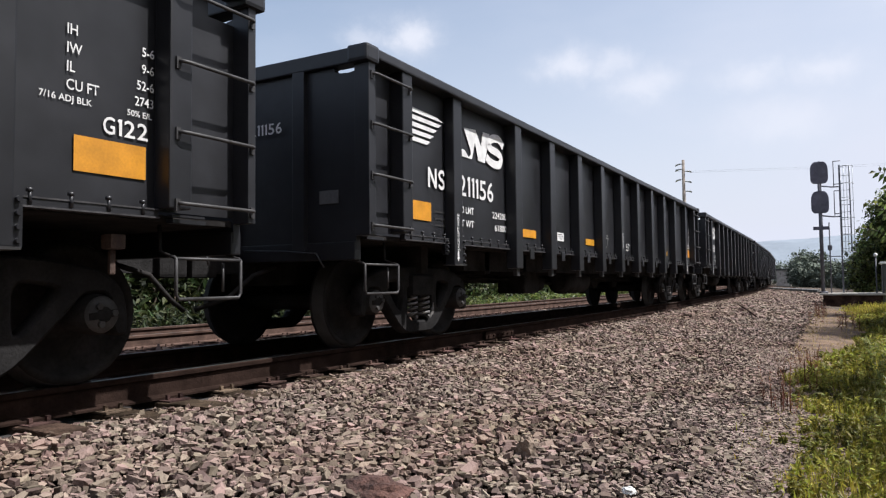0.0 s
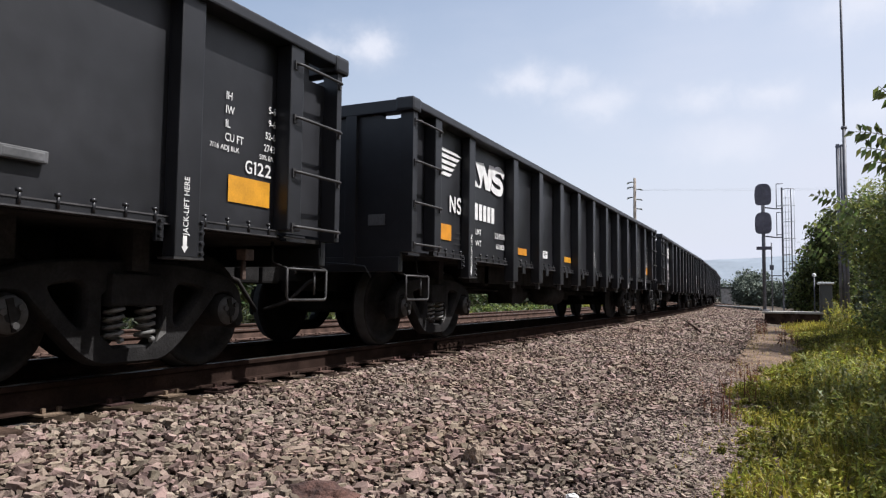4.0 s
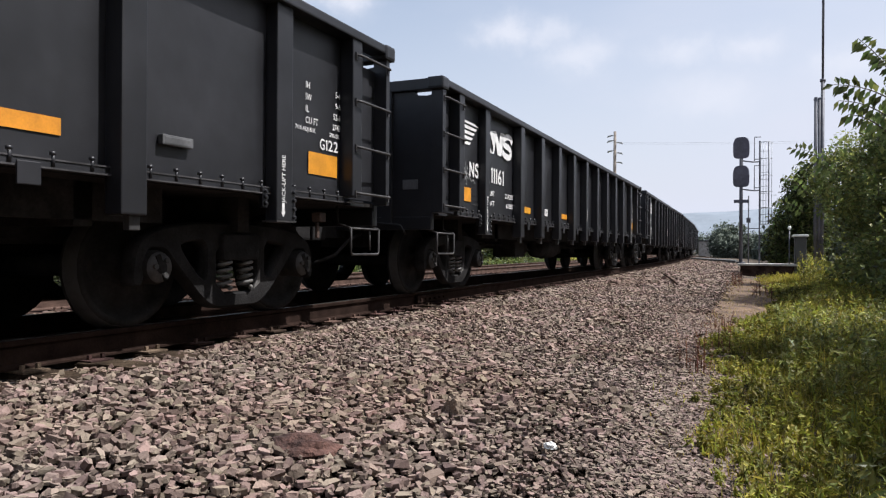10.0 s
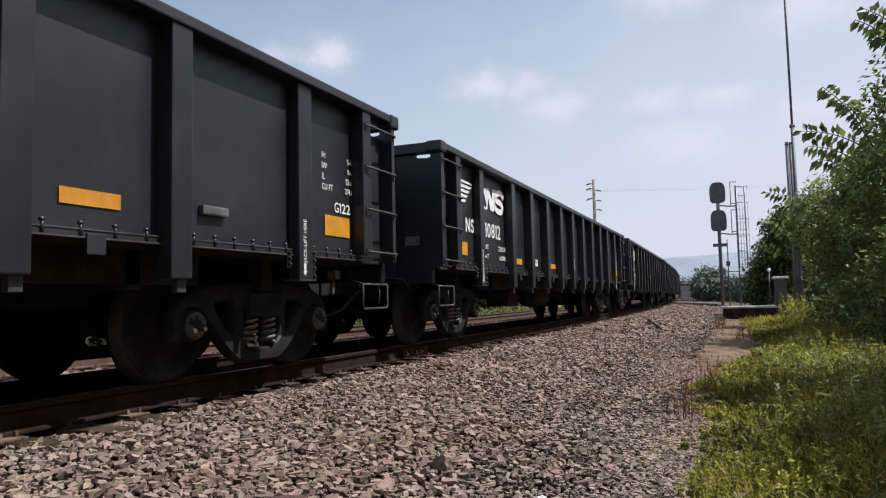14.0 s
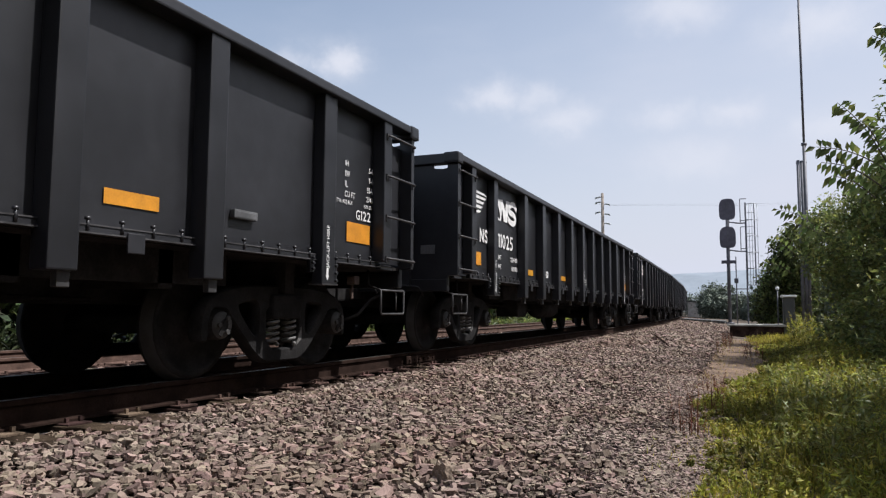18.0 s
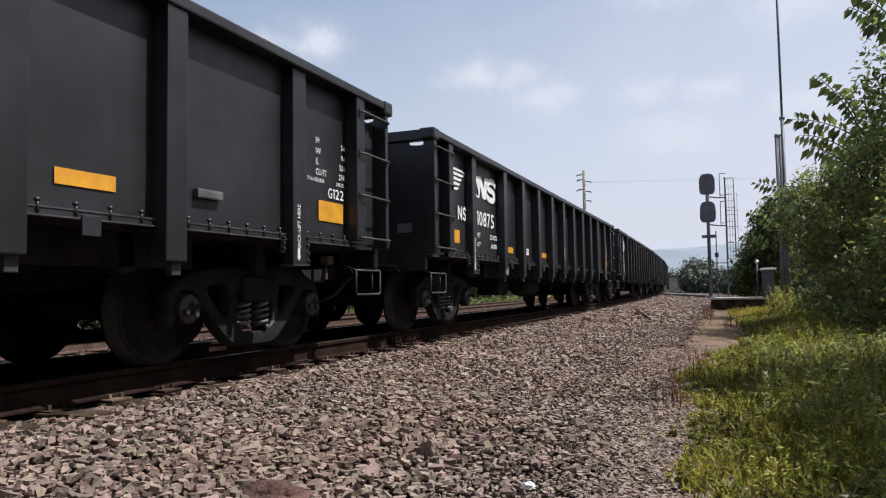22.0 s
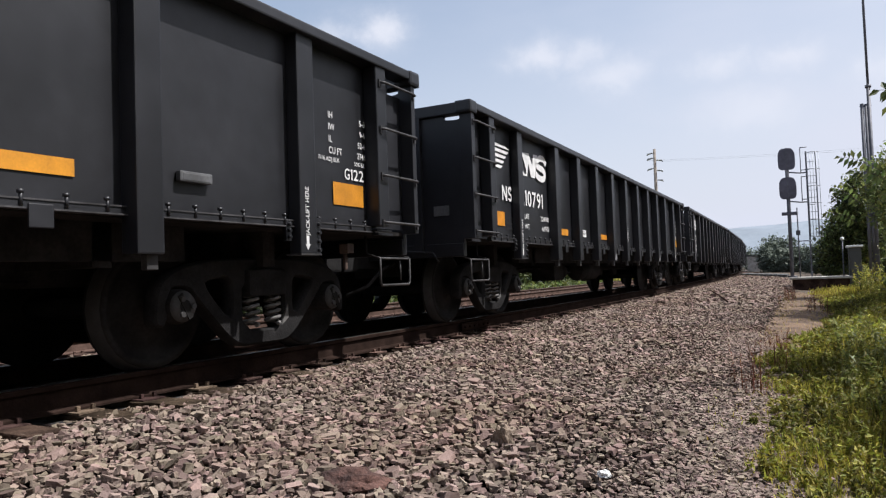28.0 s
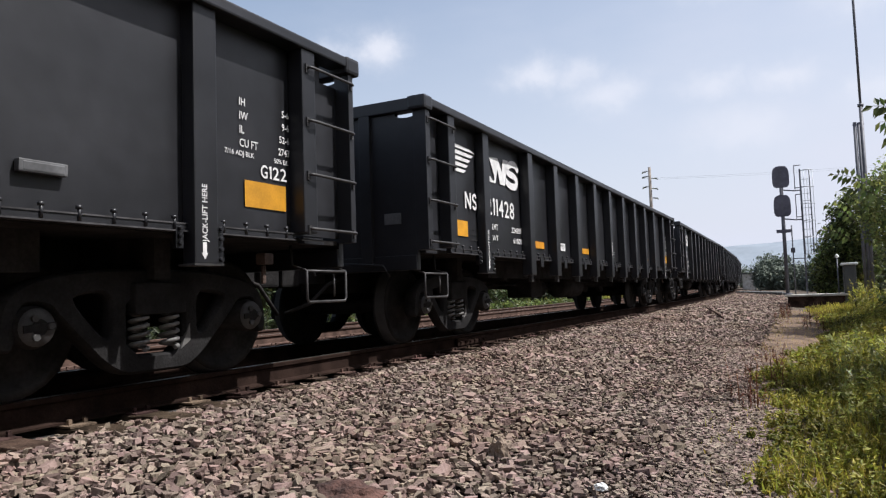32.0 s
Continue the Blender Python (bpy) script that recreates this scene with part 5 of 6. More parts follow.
def weeds(name, pos, height, leaf, per, mat, parent, seed):
    """Upright leafy weeds: thin stems set with small leaves."""
    rng = np.random.default_rng(seed)
    n = len(pos)
    h = height * rng.uniform(0.5, 1.3, n) * pos[:, 3]
    az, ln = rng.uniform(0, 2 * np.pi, n), rng.uniform(0, 0.3, n)
    k = np.tile(np.linspace(0.15, 1.0, per), n)
    H, AZ, LN = np.repeat(h, per), np.repeat(az, per), np.repeat(ln, per)
    c = np.repeat(pos[:, :3], per, axis=0)
    c = c + np.stack([np.cos(AZ) * H * LN * k, np.sin(AZ) * H * LN * k, H * k], 1)
    a = rng.uniform(0, 2 * np.pi, len(c))
    c[:, :2] += np.stack([np.cos(a), np.sin(a)], 1) * leaf * 0.9 * (1.25 - 0.7 * k)[:, None]
    v, f = leaf_arrays(c, leaf, rng, 0.35, 3.0)
    ob = part(name, soup(name, v, f, mat), mat, parent)
    ob["kind"] = "stuff"
    blades(name + "_stems", pos, height, 0.006, mat, parent, seed + 1, 0.3)
    return ob


def grass_edge(a):
    """Where the growth begins on the verge."""
    return np.interp(a, [-10, 2, 4.2, 5.9, 7.5, 9, 10, 11.5, 13.5, 17, 24, 28, 31, 60], [5.2, 5.05, 4.92, 4.80, 4.70, 4.66, 4.76, 5.0, 5.3, 5.5, 5.5, 5.3, 5.3, 5.4])


def patch(a0, a1, d0, d1, n, rng, loose=0.10):
    a, d = rng.uniform(a0, a1, n), rng.uniform(d0, d1, n)
    rim = grass_edge(a) + 0.12 * np.sin(a * 3.1 + 1) * np.sin(a * 1.3)
    if d0 > 4:
        keep = d > rim + rng.exponential(loose, n) - loose
        a, d, rim = a[keep], d[keep], rim[keep]
    x, y = along(a, d)
    clump = 0.75 + 0.35 * np.sin(x * 3.7 + 1.3 * np.sin(y * 2.3)) * np.sin(y * 2.9 + x)
    tall = np.clip(0.30 + 0.8 * (d - rim), 0.30, 1.0) * clump if d0 > 4 else np.ones(len(a))
    return np.stack([x, y, bed_z(d) - 0.02, tall], 1)


def scatter(a0, a1, d0, d1, n, rng):
    """Places in a plain box of the plan, with uneven heights."""
    a, d = rng.uniform(a0, a1, n), rng.uniform(d0, d1, n)
    x, y = along(a, d)
    return np.stack([x, y, bed_z(d) - 0.02, rng.uniform(0.5, 1.2, n)], 1)


def build_plants():
    rng = np.random.default_rng(11)
    grass = tagged(new("grass"), "tall yellow-green grass and weeds beside the ballast", "grass", kind="stuff")
    blades("grass_blades", patch(2.0, 9, 4.3, 8.0, 36000, rng), 0.27, 0.0030, GRASS, grass, 21)
    blades("grass_blades", patch(-10, 2, 4.5, 9.0, 9000, rng), 0.30, 0.008, GRASS, grass, 20)
    blades("grass_blades", patch(9, 20, 4.3, 9.0, 34000, rng), 0.30, 0.0050, GRASS, grass, 22)
    blades("grass_blades", patch(20, 40, 4.7, 10, 26000, rng), 0.36, 0.012, GRASS, grass, 23)
    blades("dry_blades", patch(9, 30, 4.2, 6.2, 6000, rng, 0.3), 0.14, 0.006, DRY, grass, 24, 0.8)
    blades("dry_blades", patch(2.2, 9, 4.2, 5.6, 4500, rng, 0.4), 0.18, 0.0032, DRY, grass, 25, 0.8)
    blades("dry_blades", scatter(10, 28, 4.4, 5.7, 2600, rng), 0.10, 0.006, DRY, grass, 26, 0.9)
    blades("tuft_blades", scatter(4.4, 6.4, 4.40, 4.85, 110, rng), 0.075, 0.0026, GRASS, grass, 27, 0.7)
    weeds("weed_plants", patch(2.2, 9, 4.5, 8.0, 4600, rng), 0.36, 0.017, 24, WEED, grass, 31)
    weeds("broad_weeds", patch(2.4, 6, 5.5, 7.5, 520, rng), 0.42, 0.023, 24, LEAF2, grass, 39)
    weeds("broad_weeds", patch(6, 12, 5.3, 8.5, 700, rng), 0.45, 0.025, 24, LEAF2, grass, 40)
    weeds("weed_plants", patch(9, 24, 4.6, 8.5, 5200, rng), 0.40, 0.028, 16, WEED, grass, 33)
    weeds("tall_weeds", patch(27, 31.5, 6.75, 8.6, 150, rng), 1.0, 0.05, 22, WEED, grass, 41)
    weeds("red_weeds", scatter(17, 20, 5.0, 5.45, 14, rng), 0.5, 0.020, 18, RUSTWEED, grass, 35)
    weeds("red_weeds", scatter(20, 26, 4.35, 4.8, 18, rng), 0.4, 0.024, 16, RUSTWEED, grass, 36)
    weeds("red_weeds", scatter(6.3, 10.5, 4.45, 4.85, 40, rng), 0.33, 0.011, 20, RUSTWEED, grass, 37)
    # low leafy growth on the far side of the tracks
    far = tagged(new("far_growth"), "dense low leafy weeds beyond the second track", "weeds", kind="stuff")
    weeds("far_weeds", patch(1, 16, -7.6, -5.7, 1500, rng), 0.55, 0.07, 12, HEDGELEAF, far, 51)
    weeds("far_weeds", patch(14, 45, -8.5, -5.9, 2200, rng), 0.45, 0.09, 12, LEAF, far, 54)
    weeds("far_weeds", patch(45, 90, -9.5, -6.0, 1400, rng), 0.5, 0.13, 10, WEED, far, 57)
    blades("far_grass", patch(0, 90, -14, -5.6, 16000, rng), 0.36, 0.024, HEDGELEAF, far, 60)
    for k in range(17):
        a = -6 + 6.0 * k
        h = 1.0 if k < 4 else 0.9
        x, y = on_track(a, -9.6 - 0.8 * (k % 3))[0].xy
        # the higher lobes, hidden by the train, are added to cut sky light
        blobs = [(x + rng.uniform(-0.6, 0.6), y - 2 + 2.0 * i, rng.uniform(0.2, 0.7) * h, 1.3, 1.6, 1.1 * h) for i in range(3)] + [(x - 1.2, y - 2 + 2 * i, rng.uniform(1.6, 2.6), 1.6, 2.4, 1.5) for i in range(3)] + [(x - 1.8, y, 0.3, 1.2, 3.4, 1.3)]
        leafy("hedge_bush", "dense green hedge bush beyond the tracks, its top unseen and added", "bush", (x, y, -0.75), blobs, 9500 if k < 8 else 3500, 0.16 if k < 8 else 0.25, [HEDGELEAF], 400 + k, False, "hedge beyond the tracks")
    for k in range(6):
        x, y = on_track(2 + 11.0 * k, -14.5)[0].xy
        blobs = [(x + rng.uniform(-0.5, 0.5), y - 4 + 4 * i, z, 1.6, 3.0, 1.2) for i in range(3) for z in (0.2, 1.7)]
        leafy("hedge_bush", "dark dense hedge bush in the second row beyond the tracks", "bush", (x, y, -0.75), blobs, 3600, 0.36, [HEDGELEAF], 440 + k, False, "hedge beyond the tracks")
    # bushes and trees behind the verge, placed by bearing, height angle and range from the standpoint
    def lobe(az, el, r, *radii):
        a = radians(az)
        if 10 < r < 17:
            r, radii = r * 1.32, [k * 1.32 for k in radii]
        return (5.16 + r * math.sin(a), r * math.cos(a), 0.6 + r * math.tan(radians(el)), *[k * 0.88 for k in radii])

    rows = [
        ("bush", [lobe(0.8, 0.4, 38, 0.6, 1.2, 1.3), lobe(1.7, 1.8, 38.5, 0.8, 1.3, 1.6), lobe(2.1, 4.0, 38, 0.6, 1.0, 0.9), lobe(3.0, 4.6, 38, 0.9, 1.2, 1.3), lobe(3.2, 1.5, 38, 0.9, 1.2, 1.6)], 14000, 0.11, [HEDGELEAF, LEAF, LEAF], False),
        ("tree", [lobe(6.6, 3.0, 25, 0.9, 1.0, 1.3), lobe(4.7, 4.2, 26, 0.75, 1.0, 1.0), lobe(4.9, 5.0, 25, 1.0, 1.1, 1.2), lobe(6.6, 6.0, 26, 1.2, 1.3, 1.4), lobe(7.6, 1.5, 24, 1.2, 1.2, 1.6), lobe(4.9, 0.2, 24, 0.5, 0.8, 0.9), lobe(5.6, -1.2, 22, 0.6, 0.8, 0.6)], 14000, 0.08, [LEAF, LEAF, LEAF2], True),
        ("bush", [lobe(7.2, -1.6, 15.5, 0.55, 0.8, 0.6), lobe(7.6, 0.8, 15.5, 0.6, 0.9, 0.9), lobe(8.6, -1.0, 14, 0.8, 0.9, 0.7), lobe(7.0, 4.5, 16, 0.9, 1.0, 1.0), lobe(9.2, 7.6, 16, 0.9, 1.0, 1.0)], 13000, 0.080, [LEAF2, LEAF], False),
        ("tree", [lobe(10.0, 5.0, 14.5, 1.0, 1.1, 1.1), lobe(11.1, 10.0, 15, 0.9, 1.0, 1.1), lobe(12.6, 13.5, 14.5, 1.1, 1.2, 1.2), lobe(12.5, 8.0, 14, 1.2, 1.2, 1.5), lobe(15.4, 17.5, 14, 1.2, 1.2, 1.2), lobe(15.5, 12.0, 14, 1.3, 1.3, 1.8)], 17000, 0.092, [LEAF, LEAF, LEAF2], True),
        ("bush", [lobe(10.4, -2.5, 11, 0.7, 0.8, 0.6), lobe(11.6, 1.0, 11, 0.8, 0.9, 0.8), lobe(13.5, -0.5, 10.5, 0.9, 0.9, 0.9), lobe(14.0, 5.0, 11, 0.9, 1.0, 1.0)], 13000, 0.072, [LEAF2, LEAF], False),
        ("tree", [lobe(16.5, 5.0, 9, 0.9, 1.0, 1.1), lobe(18.0, 13.0, 9, 1.1, 1.1, 1.2), lobe(18.0, 19.0, 9.5, 0.9, 1.0, 0.9), lobe(20.5, 3.0, 8.5, 1.1, 1.1, 1.4), (8.0, 6.9, 1.6, 0.9, 1.0, 0.9), (8.2, 6.0, 2.7, 1.0, 1.2, 0.9), (7.8, 5.0, 1.5, 0.9, 1.1, 0.9), (7.9, 3.8, 2.2, 0.9, 1.1, 0.9)], 30000, 0.062, [LEAF, LEAF2], True),
        ("bush", [lobe(15.5, -5.5, 6.4, 0.35, 0.5, 0.3), lobe(19.0, -3.0, 6.6, 0.6, 0.6, 0.5)], 4500, 0.04, [LEAF2, LEAF], False),
    ]
    for i, (kind, blobs, n, size, mats, trunk) in enumerate(rows):
        c = np.mean(np.array(blobs), axis=0)
        leafy(kind, "dense green leafy %s beside the railway verge" % ("tree" if trunk else "bush"), kind, (c[0], c[1], -0.58), blobs, n, size, mats, 100 + i, trunk, "trees and bushes on the verge")
    # unseen trees added beside and behind the standpoint to cut sky light on the train
    for i in range(9):
        x, y = 12.6 + rng.uniform(-0.6, 0.8), 2.0 - 5.0 * i
        blobs = [(x + rng.uniform(-0.8, 0.8), y + rng.uniform(-1.6, 1.6), z, 1.7, 2.2, 1.5) for z in (0.6, 2.2, 3.8, 5.2)]
        leafy("tree", "unseen leafy tree added behind the standpoint to cut sky light", "tree", (x, y, -0.62), blobs, 4200, 0.24, [LEAF, LEAF2], 500 + i, True, "trees and bushes on the verge")
    for i, (base, ends, size) in enumerate((
            ((6.44, 8.3, 2.09), [((0.0, 0.0, 0.0), (-0.46, -0.33, 0.6)), ((-0.05, -0.02, 0.15), (-0.28, -0.31, 0.42)), ((0.07, 0.01, -0.13), (-0.66, -0.22, 0.19)), ((-0.05, 0.05, -0.22), (-0.61, -0.19, 0.03)), ((-0.11, 0.07, -0.33), (-0.52, -0.17, -0.11))], 0.125),
            ((6.68, 7.59, 2.72), [((0.0, 0.0, 0.0), (-0.47, -0.3, 0.38)), ((-0.0, -0.04, 0.15), (-0.39, -0.34, 0.45)), ((-0.0, -0.02, 0.07), (-0.35, -0.26, 0.2))], 0.13),
            ((6.61, 18.85, 2.58), [((0.0, 0.0, 0.0), (-0.87, -0.26, 0.45)), ((0.11, 0.01, -0.22), (-0.59, -0.23, 0.1))], 0.22),
            ((6.37, 23.92, 2.27), [((0.0, 0.0, 0.0), (-0.72, -0.27, 0.57)), ((-0.12, 0.04, -0.53), (-0.9, -0.21, -0.16))], 0.22))):
        sprig(7 + i, "branch", "slender arching branch with drooping pointed leaves", "branch", base, ends, LEAF, size)


# ---- signal, mast, cabinet, poles ----
def hood_outline(w, h, n=20):
    pts = []
    for i in range(n):
        a = 2 * math.pi * i / n
        c, s = math.cos(a), math.sin(a)
        k = 0.38 if s > 0 else 0.24
        pts.append((math.copysign(abs(c) ** (0.6 if s > 0 else 0.45), c) * w / 2, math.copysign(abs(s) ** (0.75 if s > 0 else 0.45), s) * h / 2))
    return pts


def build_signal():
    g = -0.30
    t = thing("railway_signal", "two-headed black railway colour-light signal on a grey mast", "signal", pose(4.2, 33.15, 0.07))
    bm = bmesh.new()
    tube(bm, [(0, 0, 0), (0, 0, 5.3)], 0.075, 12)
    tube(bm, [(0, 0, 0), (0, 0, 0.06)], 0.19, 12)
    part("mast", bm, DARKPOLE, t)
    for z in (4.98, 3.75):
        bm = bmesh.new()
        out = hood_outline(0.66, 0.93)
        f = [bm.verts.new((x, -0.10, z + h)) for x, h in out]
        b = [bm.verts.new((x, -0.03, z + h)) for x, h in out]
        bm.faces.new(f)
        bm.faces.new(list(reversed(b)))
        for i in range(len(out)):
            bm.faces.new((f[i], b[i], b[(i + 1) % len(out)], f[(i + 1) % len(out)]))
        bmesh.ops.recalc_face_normals(bm, faces=bm.faces)
        head = part("signal_head", bm, SIGNALBLACK, t, "black rounded signal backboard")
        for dx, dz in ((0, 0.2), (-0.17, -0.12), (0.17, -0.12)):
            bm = bmesh.new()
            tube(bm, [(dx, -0.03, z + dz), (dx, 0.22, z + dz - 0.02)], 0.115, 14, cap=False)
            part("lamp_hood", bm, SIGNALBLACK, head)
        part("back_seam", boxes((-0.012, 0.012, -0.108, -0.098, z - 0.4, z + 0.4)), DARKPOLE, head)
        bm = bmesh.new()
        tube(bm, [(0, 0, z - 0.55), (0.45, 0.05, z - 0.62), (0.75, 0.05, z - 0.62)], 0.03, 7)
        part("platform_bracket", bm, DARKPOLE, t)
        bm = bmesh.new()
        for zz in (z - 0.5, z + 0.45):
            tube(bm, [(0.52, 0.1, zz), (0.78, 0.1, zz)], 0.018, 6)
        tube(bm, [(0.52, 0.1, z - 0.6), (0.52, 0.1, z + 0.45)], 0.018, 6)
        part("guard_rail", bm, DARKPOLE, t)
    part("number_board", boxes((-0.28, 0.28, -0.11, -0.08, 2.60, 2.74)), SIGNALBLACK, t)
    bm = bmesh.new()
    tube(bm, [(0.30, 0.0, 0.0), (0.30, 0.0, 2.9)], 0.025, 8)
    box(bm, 0.22, 0.38, -0.08, 0.08, 1.75, 1.95)
    tube(bm, [(0.30, 0, 1.5), (0.80, 0, 1.5)], 0.02, 6)
    part("conduit", bm, DARKPOLE, t)
    lad = part("ladder", boxes((0.70, 0.76, 0.0, 0.05, 0, 5.25)), DARKPOLE, t, "caged access ladder")
    part("ladder_rail", boxes((1.06, 1.10, 0.0, 0.04, 1.7, 5.2)), DARKPOLE, lad)
    for i in range(16):
        bm = bmesh.new()
        tube(bm, [(0.74, 0.02, 0.3 + 0.3 * i), (1.08, 0.02, 0.3 + 0.3 * i)], 0.011, 5)
        if i > 4:
            part("rung", bm, GALV, lad)
        else:
            bm.free()
    for i in range(6):
        z = 1.65 + 0.70 * i
        bm = bmesh.new()
        tube(bm, [(0.74 + 0.24 - 0.24 * math.cos(a), -0.36 * math.sin(a), z) for a in [math.pi * k / 10 for k in range(11)]], 0.016, 5)
        part("cage_hoop", bm, GALV, lad)
    for a in (0.5, 1.1, 1.57, 2.1, 2.7):
        bm = bmesh.new()
        x, y = 0.98 - 0.24 * math.cos(a), -0.36 * math.sin(a)
        tube(bm, [(x, y, 1.65), (x, y, 5.15)], 0.011, 5)
        part("cage_bar", bm, GALV, lad)
    slab = thing("foundation_slab", "pale concrete slab on a dark retaining frame", "foundation", pose(5.25, 33.3, -0.32))
    part("slab", boxes((-1.15, 1.15, -0.8, 0.8, 0.30, 0.385), bevel=0.02), CONCRETE, slab)
    part("retaining_frame", boxes((-1.05, 1.05, -0.68, 0.7, -0.3, 0.30), bevel=0.02), TIE, slab)
    # radio mast with a thick sleeve pole beside it
    m = thing("radio_mast", "slender grey radio mast with a bracket ring", "mast", pose(7.45, 35.5, -0.6))
    bm = bmesh.new()
    tube(bm, [(0, 0, 0), (0, 0, 8.85)], 0.075, 10)
    tube(bm, [(0, 0, 8.8), (0, 0, 16.5)], 0.052, 10)
    part("pole", bm, DARKPOLE, m)
    bm = bmesh.new()
    tube(bm, [(0, 0, 8.72), (0, 0, 8.84)], 0.12, 12)
    part("bracket_ring", bm, DARKPOLE, m)
    s = thing("sleeve_pole", "short thick pair of dark grey poles", "pole", pose(7.24, 35.5, -0.6))
    for dx in (-0.06, 0.09):
        bm = bmesh.new()
        tube(bm, [(dx, 0, 0), (dx, 0, 8.12 - abs(dx))], 0.07, 10)
        part("pole", bm, DARKPOLE, s)
    bm = bmesh.new()
    tube(bm, [(-0.15, 0, 7.95), (0.3, 0, 7.95)], 0.03, 6)
    part("clamp", bm, DARKPOLE, s)
    c = thing("equipment_cabinet", "grey trackside equipment cabinet with a white roof", "cabinet", pose(6.75, 33.0, -0.5))
    part("body", boxes((-0.48, -0.04, -0.4, 0.4, 0, 1.70), bevel=0.02), CABIN, c)
    part("roof", boxes((-0.56, 0.04, -0.5, 0.5, 1.70, 1.79), bevel=0.03), ROOFW, c, "white overhanging roof")
    part("door", boxes((-0.43, -0.09, -0.42, -0.402, 0.12, 1.5), bevel=0.005), CABIN, c)
    l = thing("marker_lamp", "small white lamp on a thin post", "lamp", pose(6.08, 32.9, -0.5))
    bm = bmesh.new()
    tube(bm, [(0, 0, 0), (0, 0, 2.0)], 0.025, 8)
    part("post", bm, DARKPOLE, l)
    bm = bmesh.new()
    bmesh.ops.create_uvsphere(bm, u_segments=14, v_segments=8, radius=0.075, matrix=Matrix.Translation((0, 0, 2.08)))
    part("lamp_head", bm, ROOFW, l)


def build_utility_pole():
    t = thing("utility_pole", "tall weathered wooden utility pole with staggered insulator arms", "utility pole", pose(-13.7, 98.1, -0.8))
    bm = bmesh.new()
    tube(bm, [(0, 0, 0), (0, 0, 17.7)], 0.2, 10, taper=[0.28, 0.18])
    part("pole", bm, WOODPOLE, t)
    ends = []
    for z, s in ((16.2, 1), (16.5, -1), (14.8, 1), (15.1, -1), (13.5, 1), (17.2, -1)):
        bm = bmesh.new()
        tube(bm, [(0, 0, z), (0.75 * s, 0, z - 0.15), (1.05 * s, 0, z - 0.28)], 0.06, 6)
        for k in (0.45, 0.6, 0.75, 0.9):
            tube(bm, [(k * s, 0, z - 0.14 * k - 0.06), (k * s, 0, z - 0.14 * k + 0.10)], 0.10, 8)
        part("insulator_arm", bm, INSUL, t)
        ends.append((1.05 * s, z - 0.28))
    for i, (dx, z) in enumerate(ends[:2]):
        bm = bmesh.new()
        a, b = Vector((-13.7 + dx, 98.1, z - 0.8)), Vector((60 + 6 * i, 112 + 2 * i, z + 1.8))
        tube(bm, [a.lerp(b, k / 12) - Vector((0, 0, 1.6 * math.sin(math.pi * k / 12))) for k in range(13)], 0.009, 5)
        tagged(part("power_line", bm, WIRE, None), "thin sagging overhead power line", "power line", "power lines")


def build_distance():
    # ridge far behind the trees
    n = 120
    v, f = [], []
    for i in range(n + 1):
        az = radians(-60 + 150 * i / n)
        for r, k in ((1500, 0.0), (1560, 0.35), (1640, 0.8), (1750, 1.0), (1950, 0.6)):
            h = 84 + 20 * math.exp(-((math.degrees(az) - 6) / 11) ** 2) + 4 * noise.noise((i * 0.09, 0.2, 1)) + 5 * noise.noise((i * 0.4, k, 2)) + 1.6 * noise.noise((i * 1.7, 4 * k, 2))
            v.append((5 + r * math.sin(az), r * math.cos(az), -3 + h * k * (1.0 if az > radians(-8) else max(0.45, 1 - (radians(-8) - az) * 1.1))))
    for i in range(n):
        for j in range(4):
            f.append((i * 5 + j, (i + 1) * 5 + j, (i + 1) * 5 + j + 1, i * 5 + j + 1))
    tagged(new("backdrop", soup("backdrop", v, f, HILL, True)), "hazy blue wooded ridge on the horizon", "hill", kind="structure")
    rng = np.random.default_rng(9)
    spots = [(-3.3, 128, 6.0, 5.0), (-2.4, 122, 5.4, 4.6), (-1.4, 118, 3.9, 4.5), (-0.4, 110, 3.4, 4.5), (0.6, 100, 3.6, 4.2), (1.5, 90, 4.0, 4.0), (-4.8, 205, 5.6, 9), (-6.5, 210, 6.0, 10), (2.6, 78, 5.0, 5.0), (4.2, 70, 5.5, 5.5), (6.5, 62, 5.5, 6), (9.5, 60, 6.5, 7), (13.5, 60, 7.5, 8)]
    for i, (az, r, h, w) in enumerate(spots):
        x, y = 5.16 + r * math.sin(radians(az)), r * math.cos(radians(az))
        blobs = [(x + rng.uniform(-0.4, 0.4) * w * 0.6, y + rng.uniform(-2, 2), h * k - 0.8, w * 0.34, w * 0.3, h * 0.30) for k in (0.25, 0.4, 0.58, 0.70)]
        leafy("tree", "distant rounded green tree in summer leaf", "tree", (x, y, -0.8), blobs, 5000 if i < 6 else 2600, 0.25 if i < 6 else 0.36, [HAZED_LEAF], 300 + i, True, "distant trees")
    hs = thing("distant_building", "small pale distant building behind the train", "building", pose(-5.6, 150, -0.8))
    part("wall", boxes((-1.2, 1.2, -2, 2, 0, 3.2)), CONCRETE, hs)
    part("roof", boxes((-1.4, 1.4, -2.3, 2.3, 3.2, 3.5)), CABIN, hs)


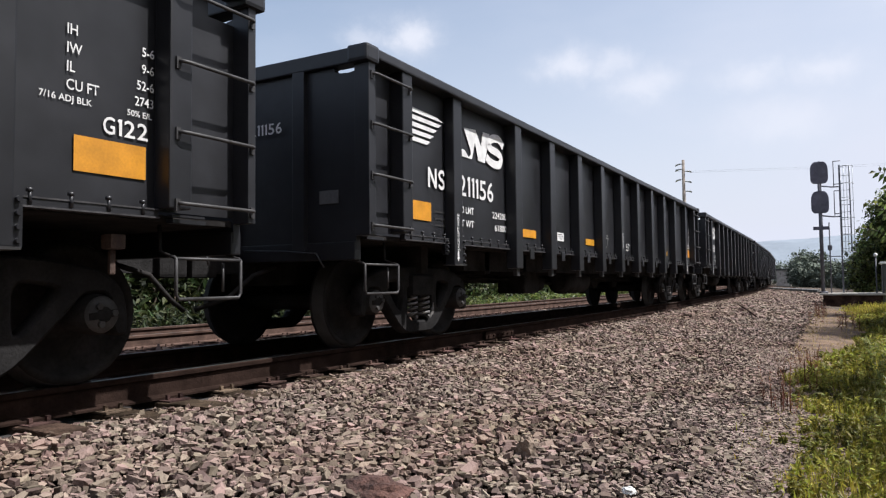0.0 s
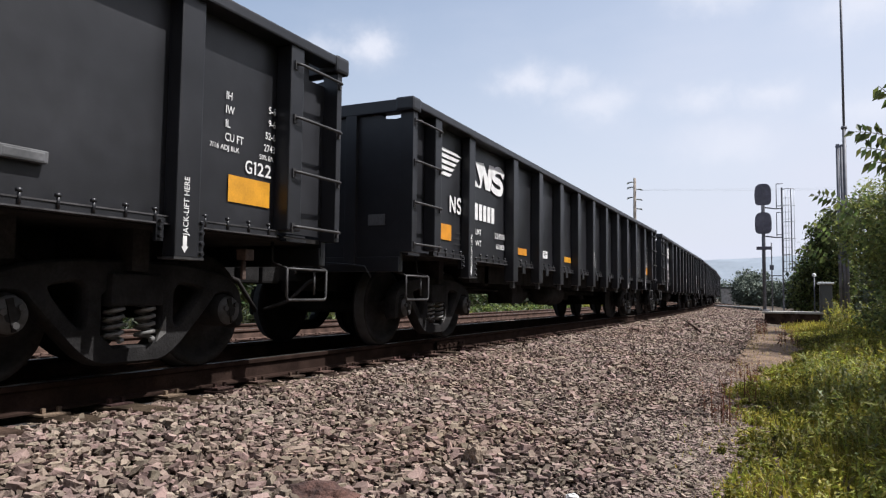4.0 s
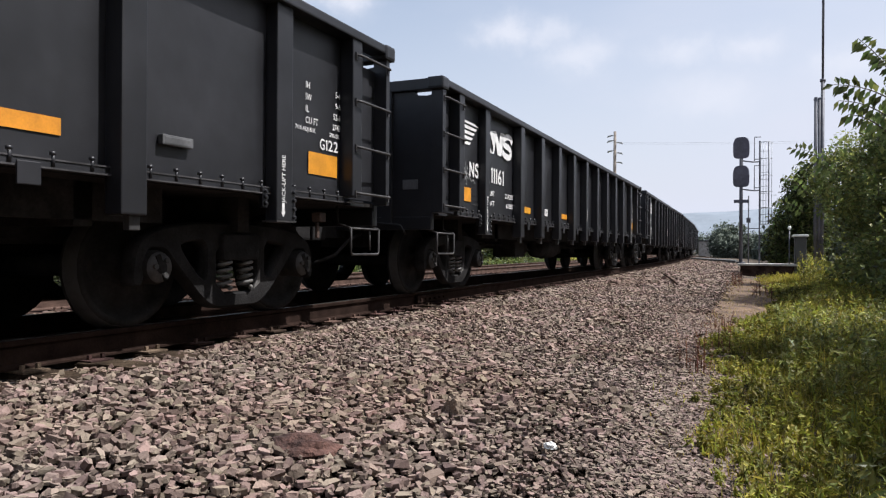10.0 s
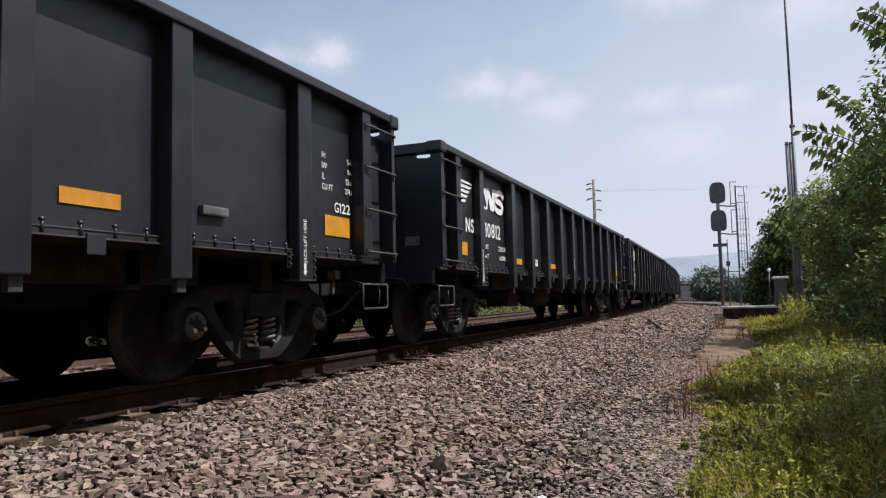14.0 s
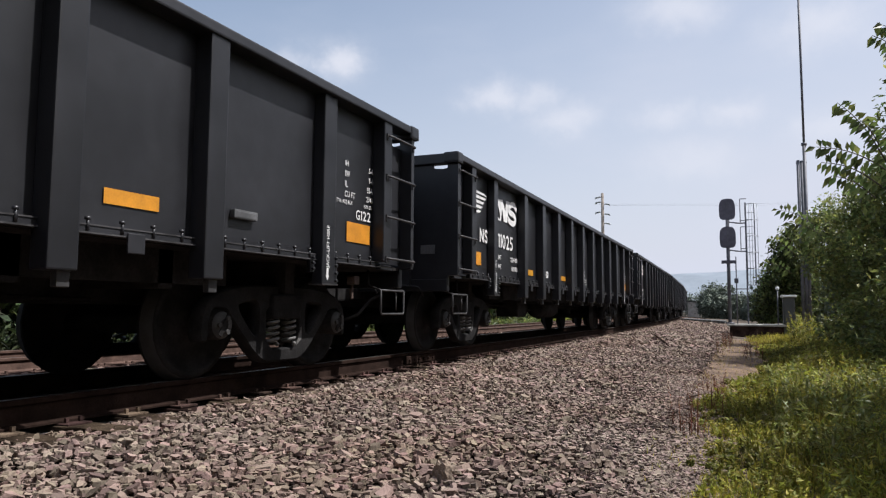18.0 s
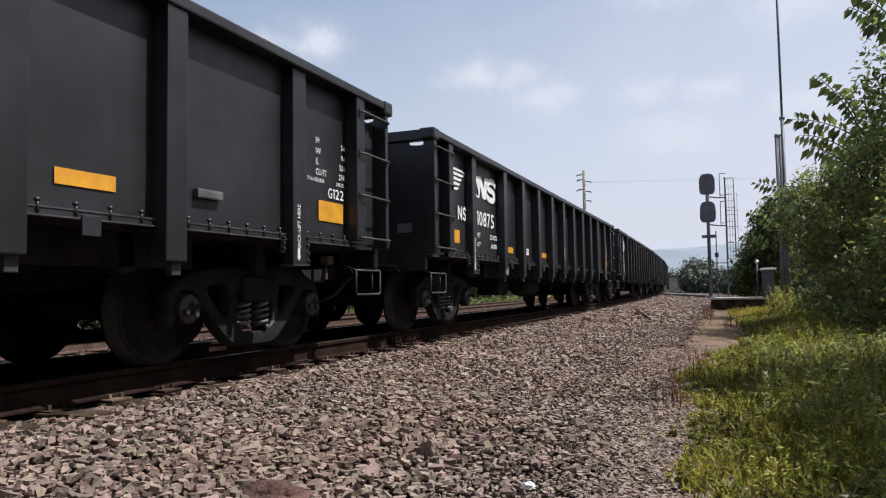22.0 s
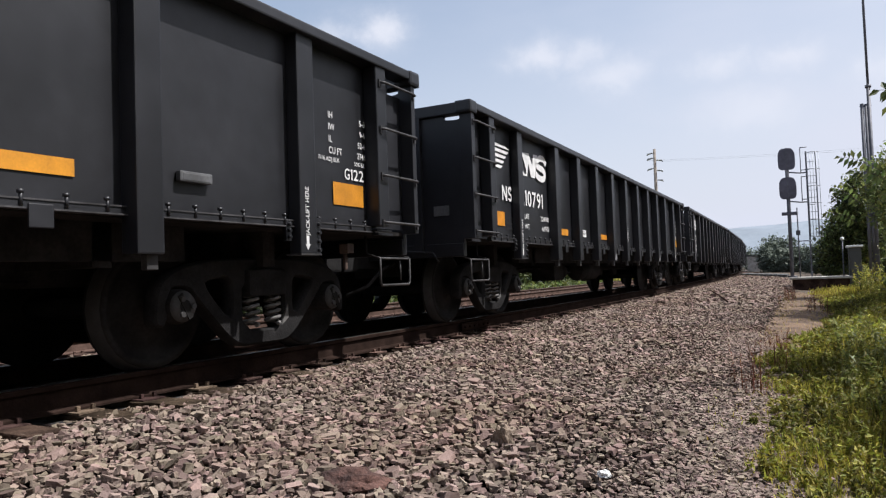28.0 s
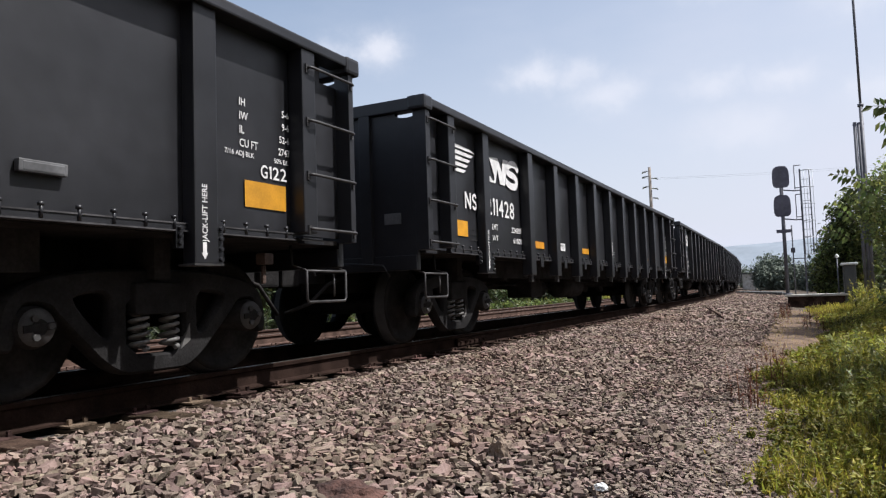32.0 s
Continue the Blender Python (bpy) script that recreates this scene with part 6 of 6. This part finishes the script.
build_tracks()
build_signal()
build_utility_pole()
build_distance()
build_plants()
rock("boulder", pose(3.20, 2.72, -0.36, 0, 0, 30), (0.17, 0.12, 0.09), REDROCK, "reddish brown rock lying on the ballast", 4.0)
rock("upright_stone", pose(3.47, 3.87, -0.36, 20, 10, 0), (0.06, 0.05, 0.115), STONE1, "pale upright stone standing in the ballast", 2.0)
rock("white_stone", pose(4.17, 3.51, -0.40), (0.035, 0.03, 0.02), ROOFW, "small white stone on the ballast", 7.0)
bm = bmesh.new()
tube(bm, [(1.95, 25.2, -0.18), (2.4, 23.0, -0.215), (2.85, 20.6, -0.245), (3.12, 19.0, -0.27)], 0.03, 6, taper=[0.02, 0.028, 0.028, 0.02])
tagged(part("old_pole", bm, TIE, None), "dark weathered pole lying on the ballast", "pole")
dirt_patch()
ballast_field()


# ---- what moves ----
# small unevenness of the train's run: seconds, metres
DRIFT = ((0, -0.055), (1, -0.02), (2, 0.0), (4, 0.11), (6, 0.17), (7, 0.145), (8, -0.06), (9, -0.08), (10, -0.065), (11, -0.07), (12, -0.025), (13, 0.01), (14, -0.05), (15.5, -0.02), (17, 0.04), (19, 0.035), (24, 0.015), (27, 0.02), (28, 0.02), (29, 0.03), (30, 0.005), (31, 0.015), (32, 0.01))


def train_front(t):
    """Length along the track at which car 0 begins."""
    return 4.952 - 8.408 * t - 0.010935 * t * t + 1.2e-6 * t ** 3 + float(np.interp(t, *zip(*DRIFT)))


def car_pose(n, t):
    s = train_front(t) + PITCH * n
    a, b = on_track(s + 1.70)[0], on_track(s + 14.60)[0]
    mid = a.lerp(b, (LENGTH / 2 - 1.70) / 12.9)
    return pose(mid.x, mid.y, 0, 0, 0, math.degrees(math.atan2(a.x - b.x, b.y - a.y)))


def motions():
    times = [float(k) for k in range(33)]
    for n, car in TRAIN.items():
        walk(car, [(t, car_pose(n, t)) for t in times])
    steps = [k / 15 for k in range(481)]
    done = {}
    for car in TRAIN.values():
        for bogie in [o for o in car.children if o.name.startswith("bogie")]:
            for w in [o for o in bogie.children if o.name.startswith("wheelset")]:
                y = round(w.location.y, 2)
                if y not in done:
                    walk(w, [(t, pose(0, y, 0.457) @ Matrix.Rotation((4.952 - train_front(t)) / 0.455, 4, "X")) for t in steps])
                    done[y] = w
                else:
                    src = done[y].animation_data
                    w.rotation_mode = "QUATERNION"
                    w.animation_data_create()
                    w.animation_data.action = src.action
                    w.animation_data.action_slot = src.action_slot


motions()
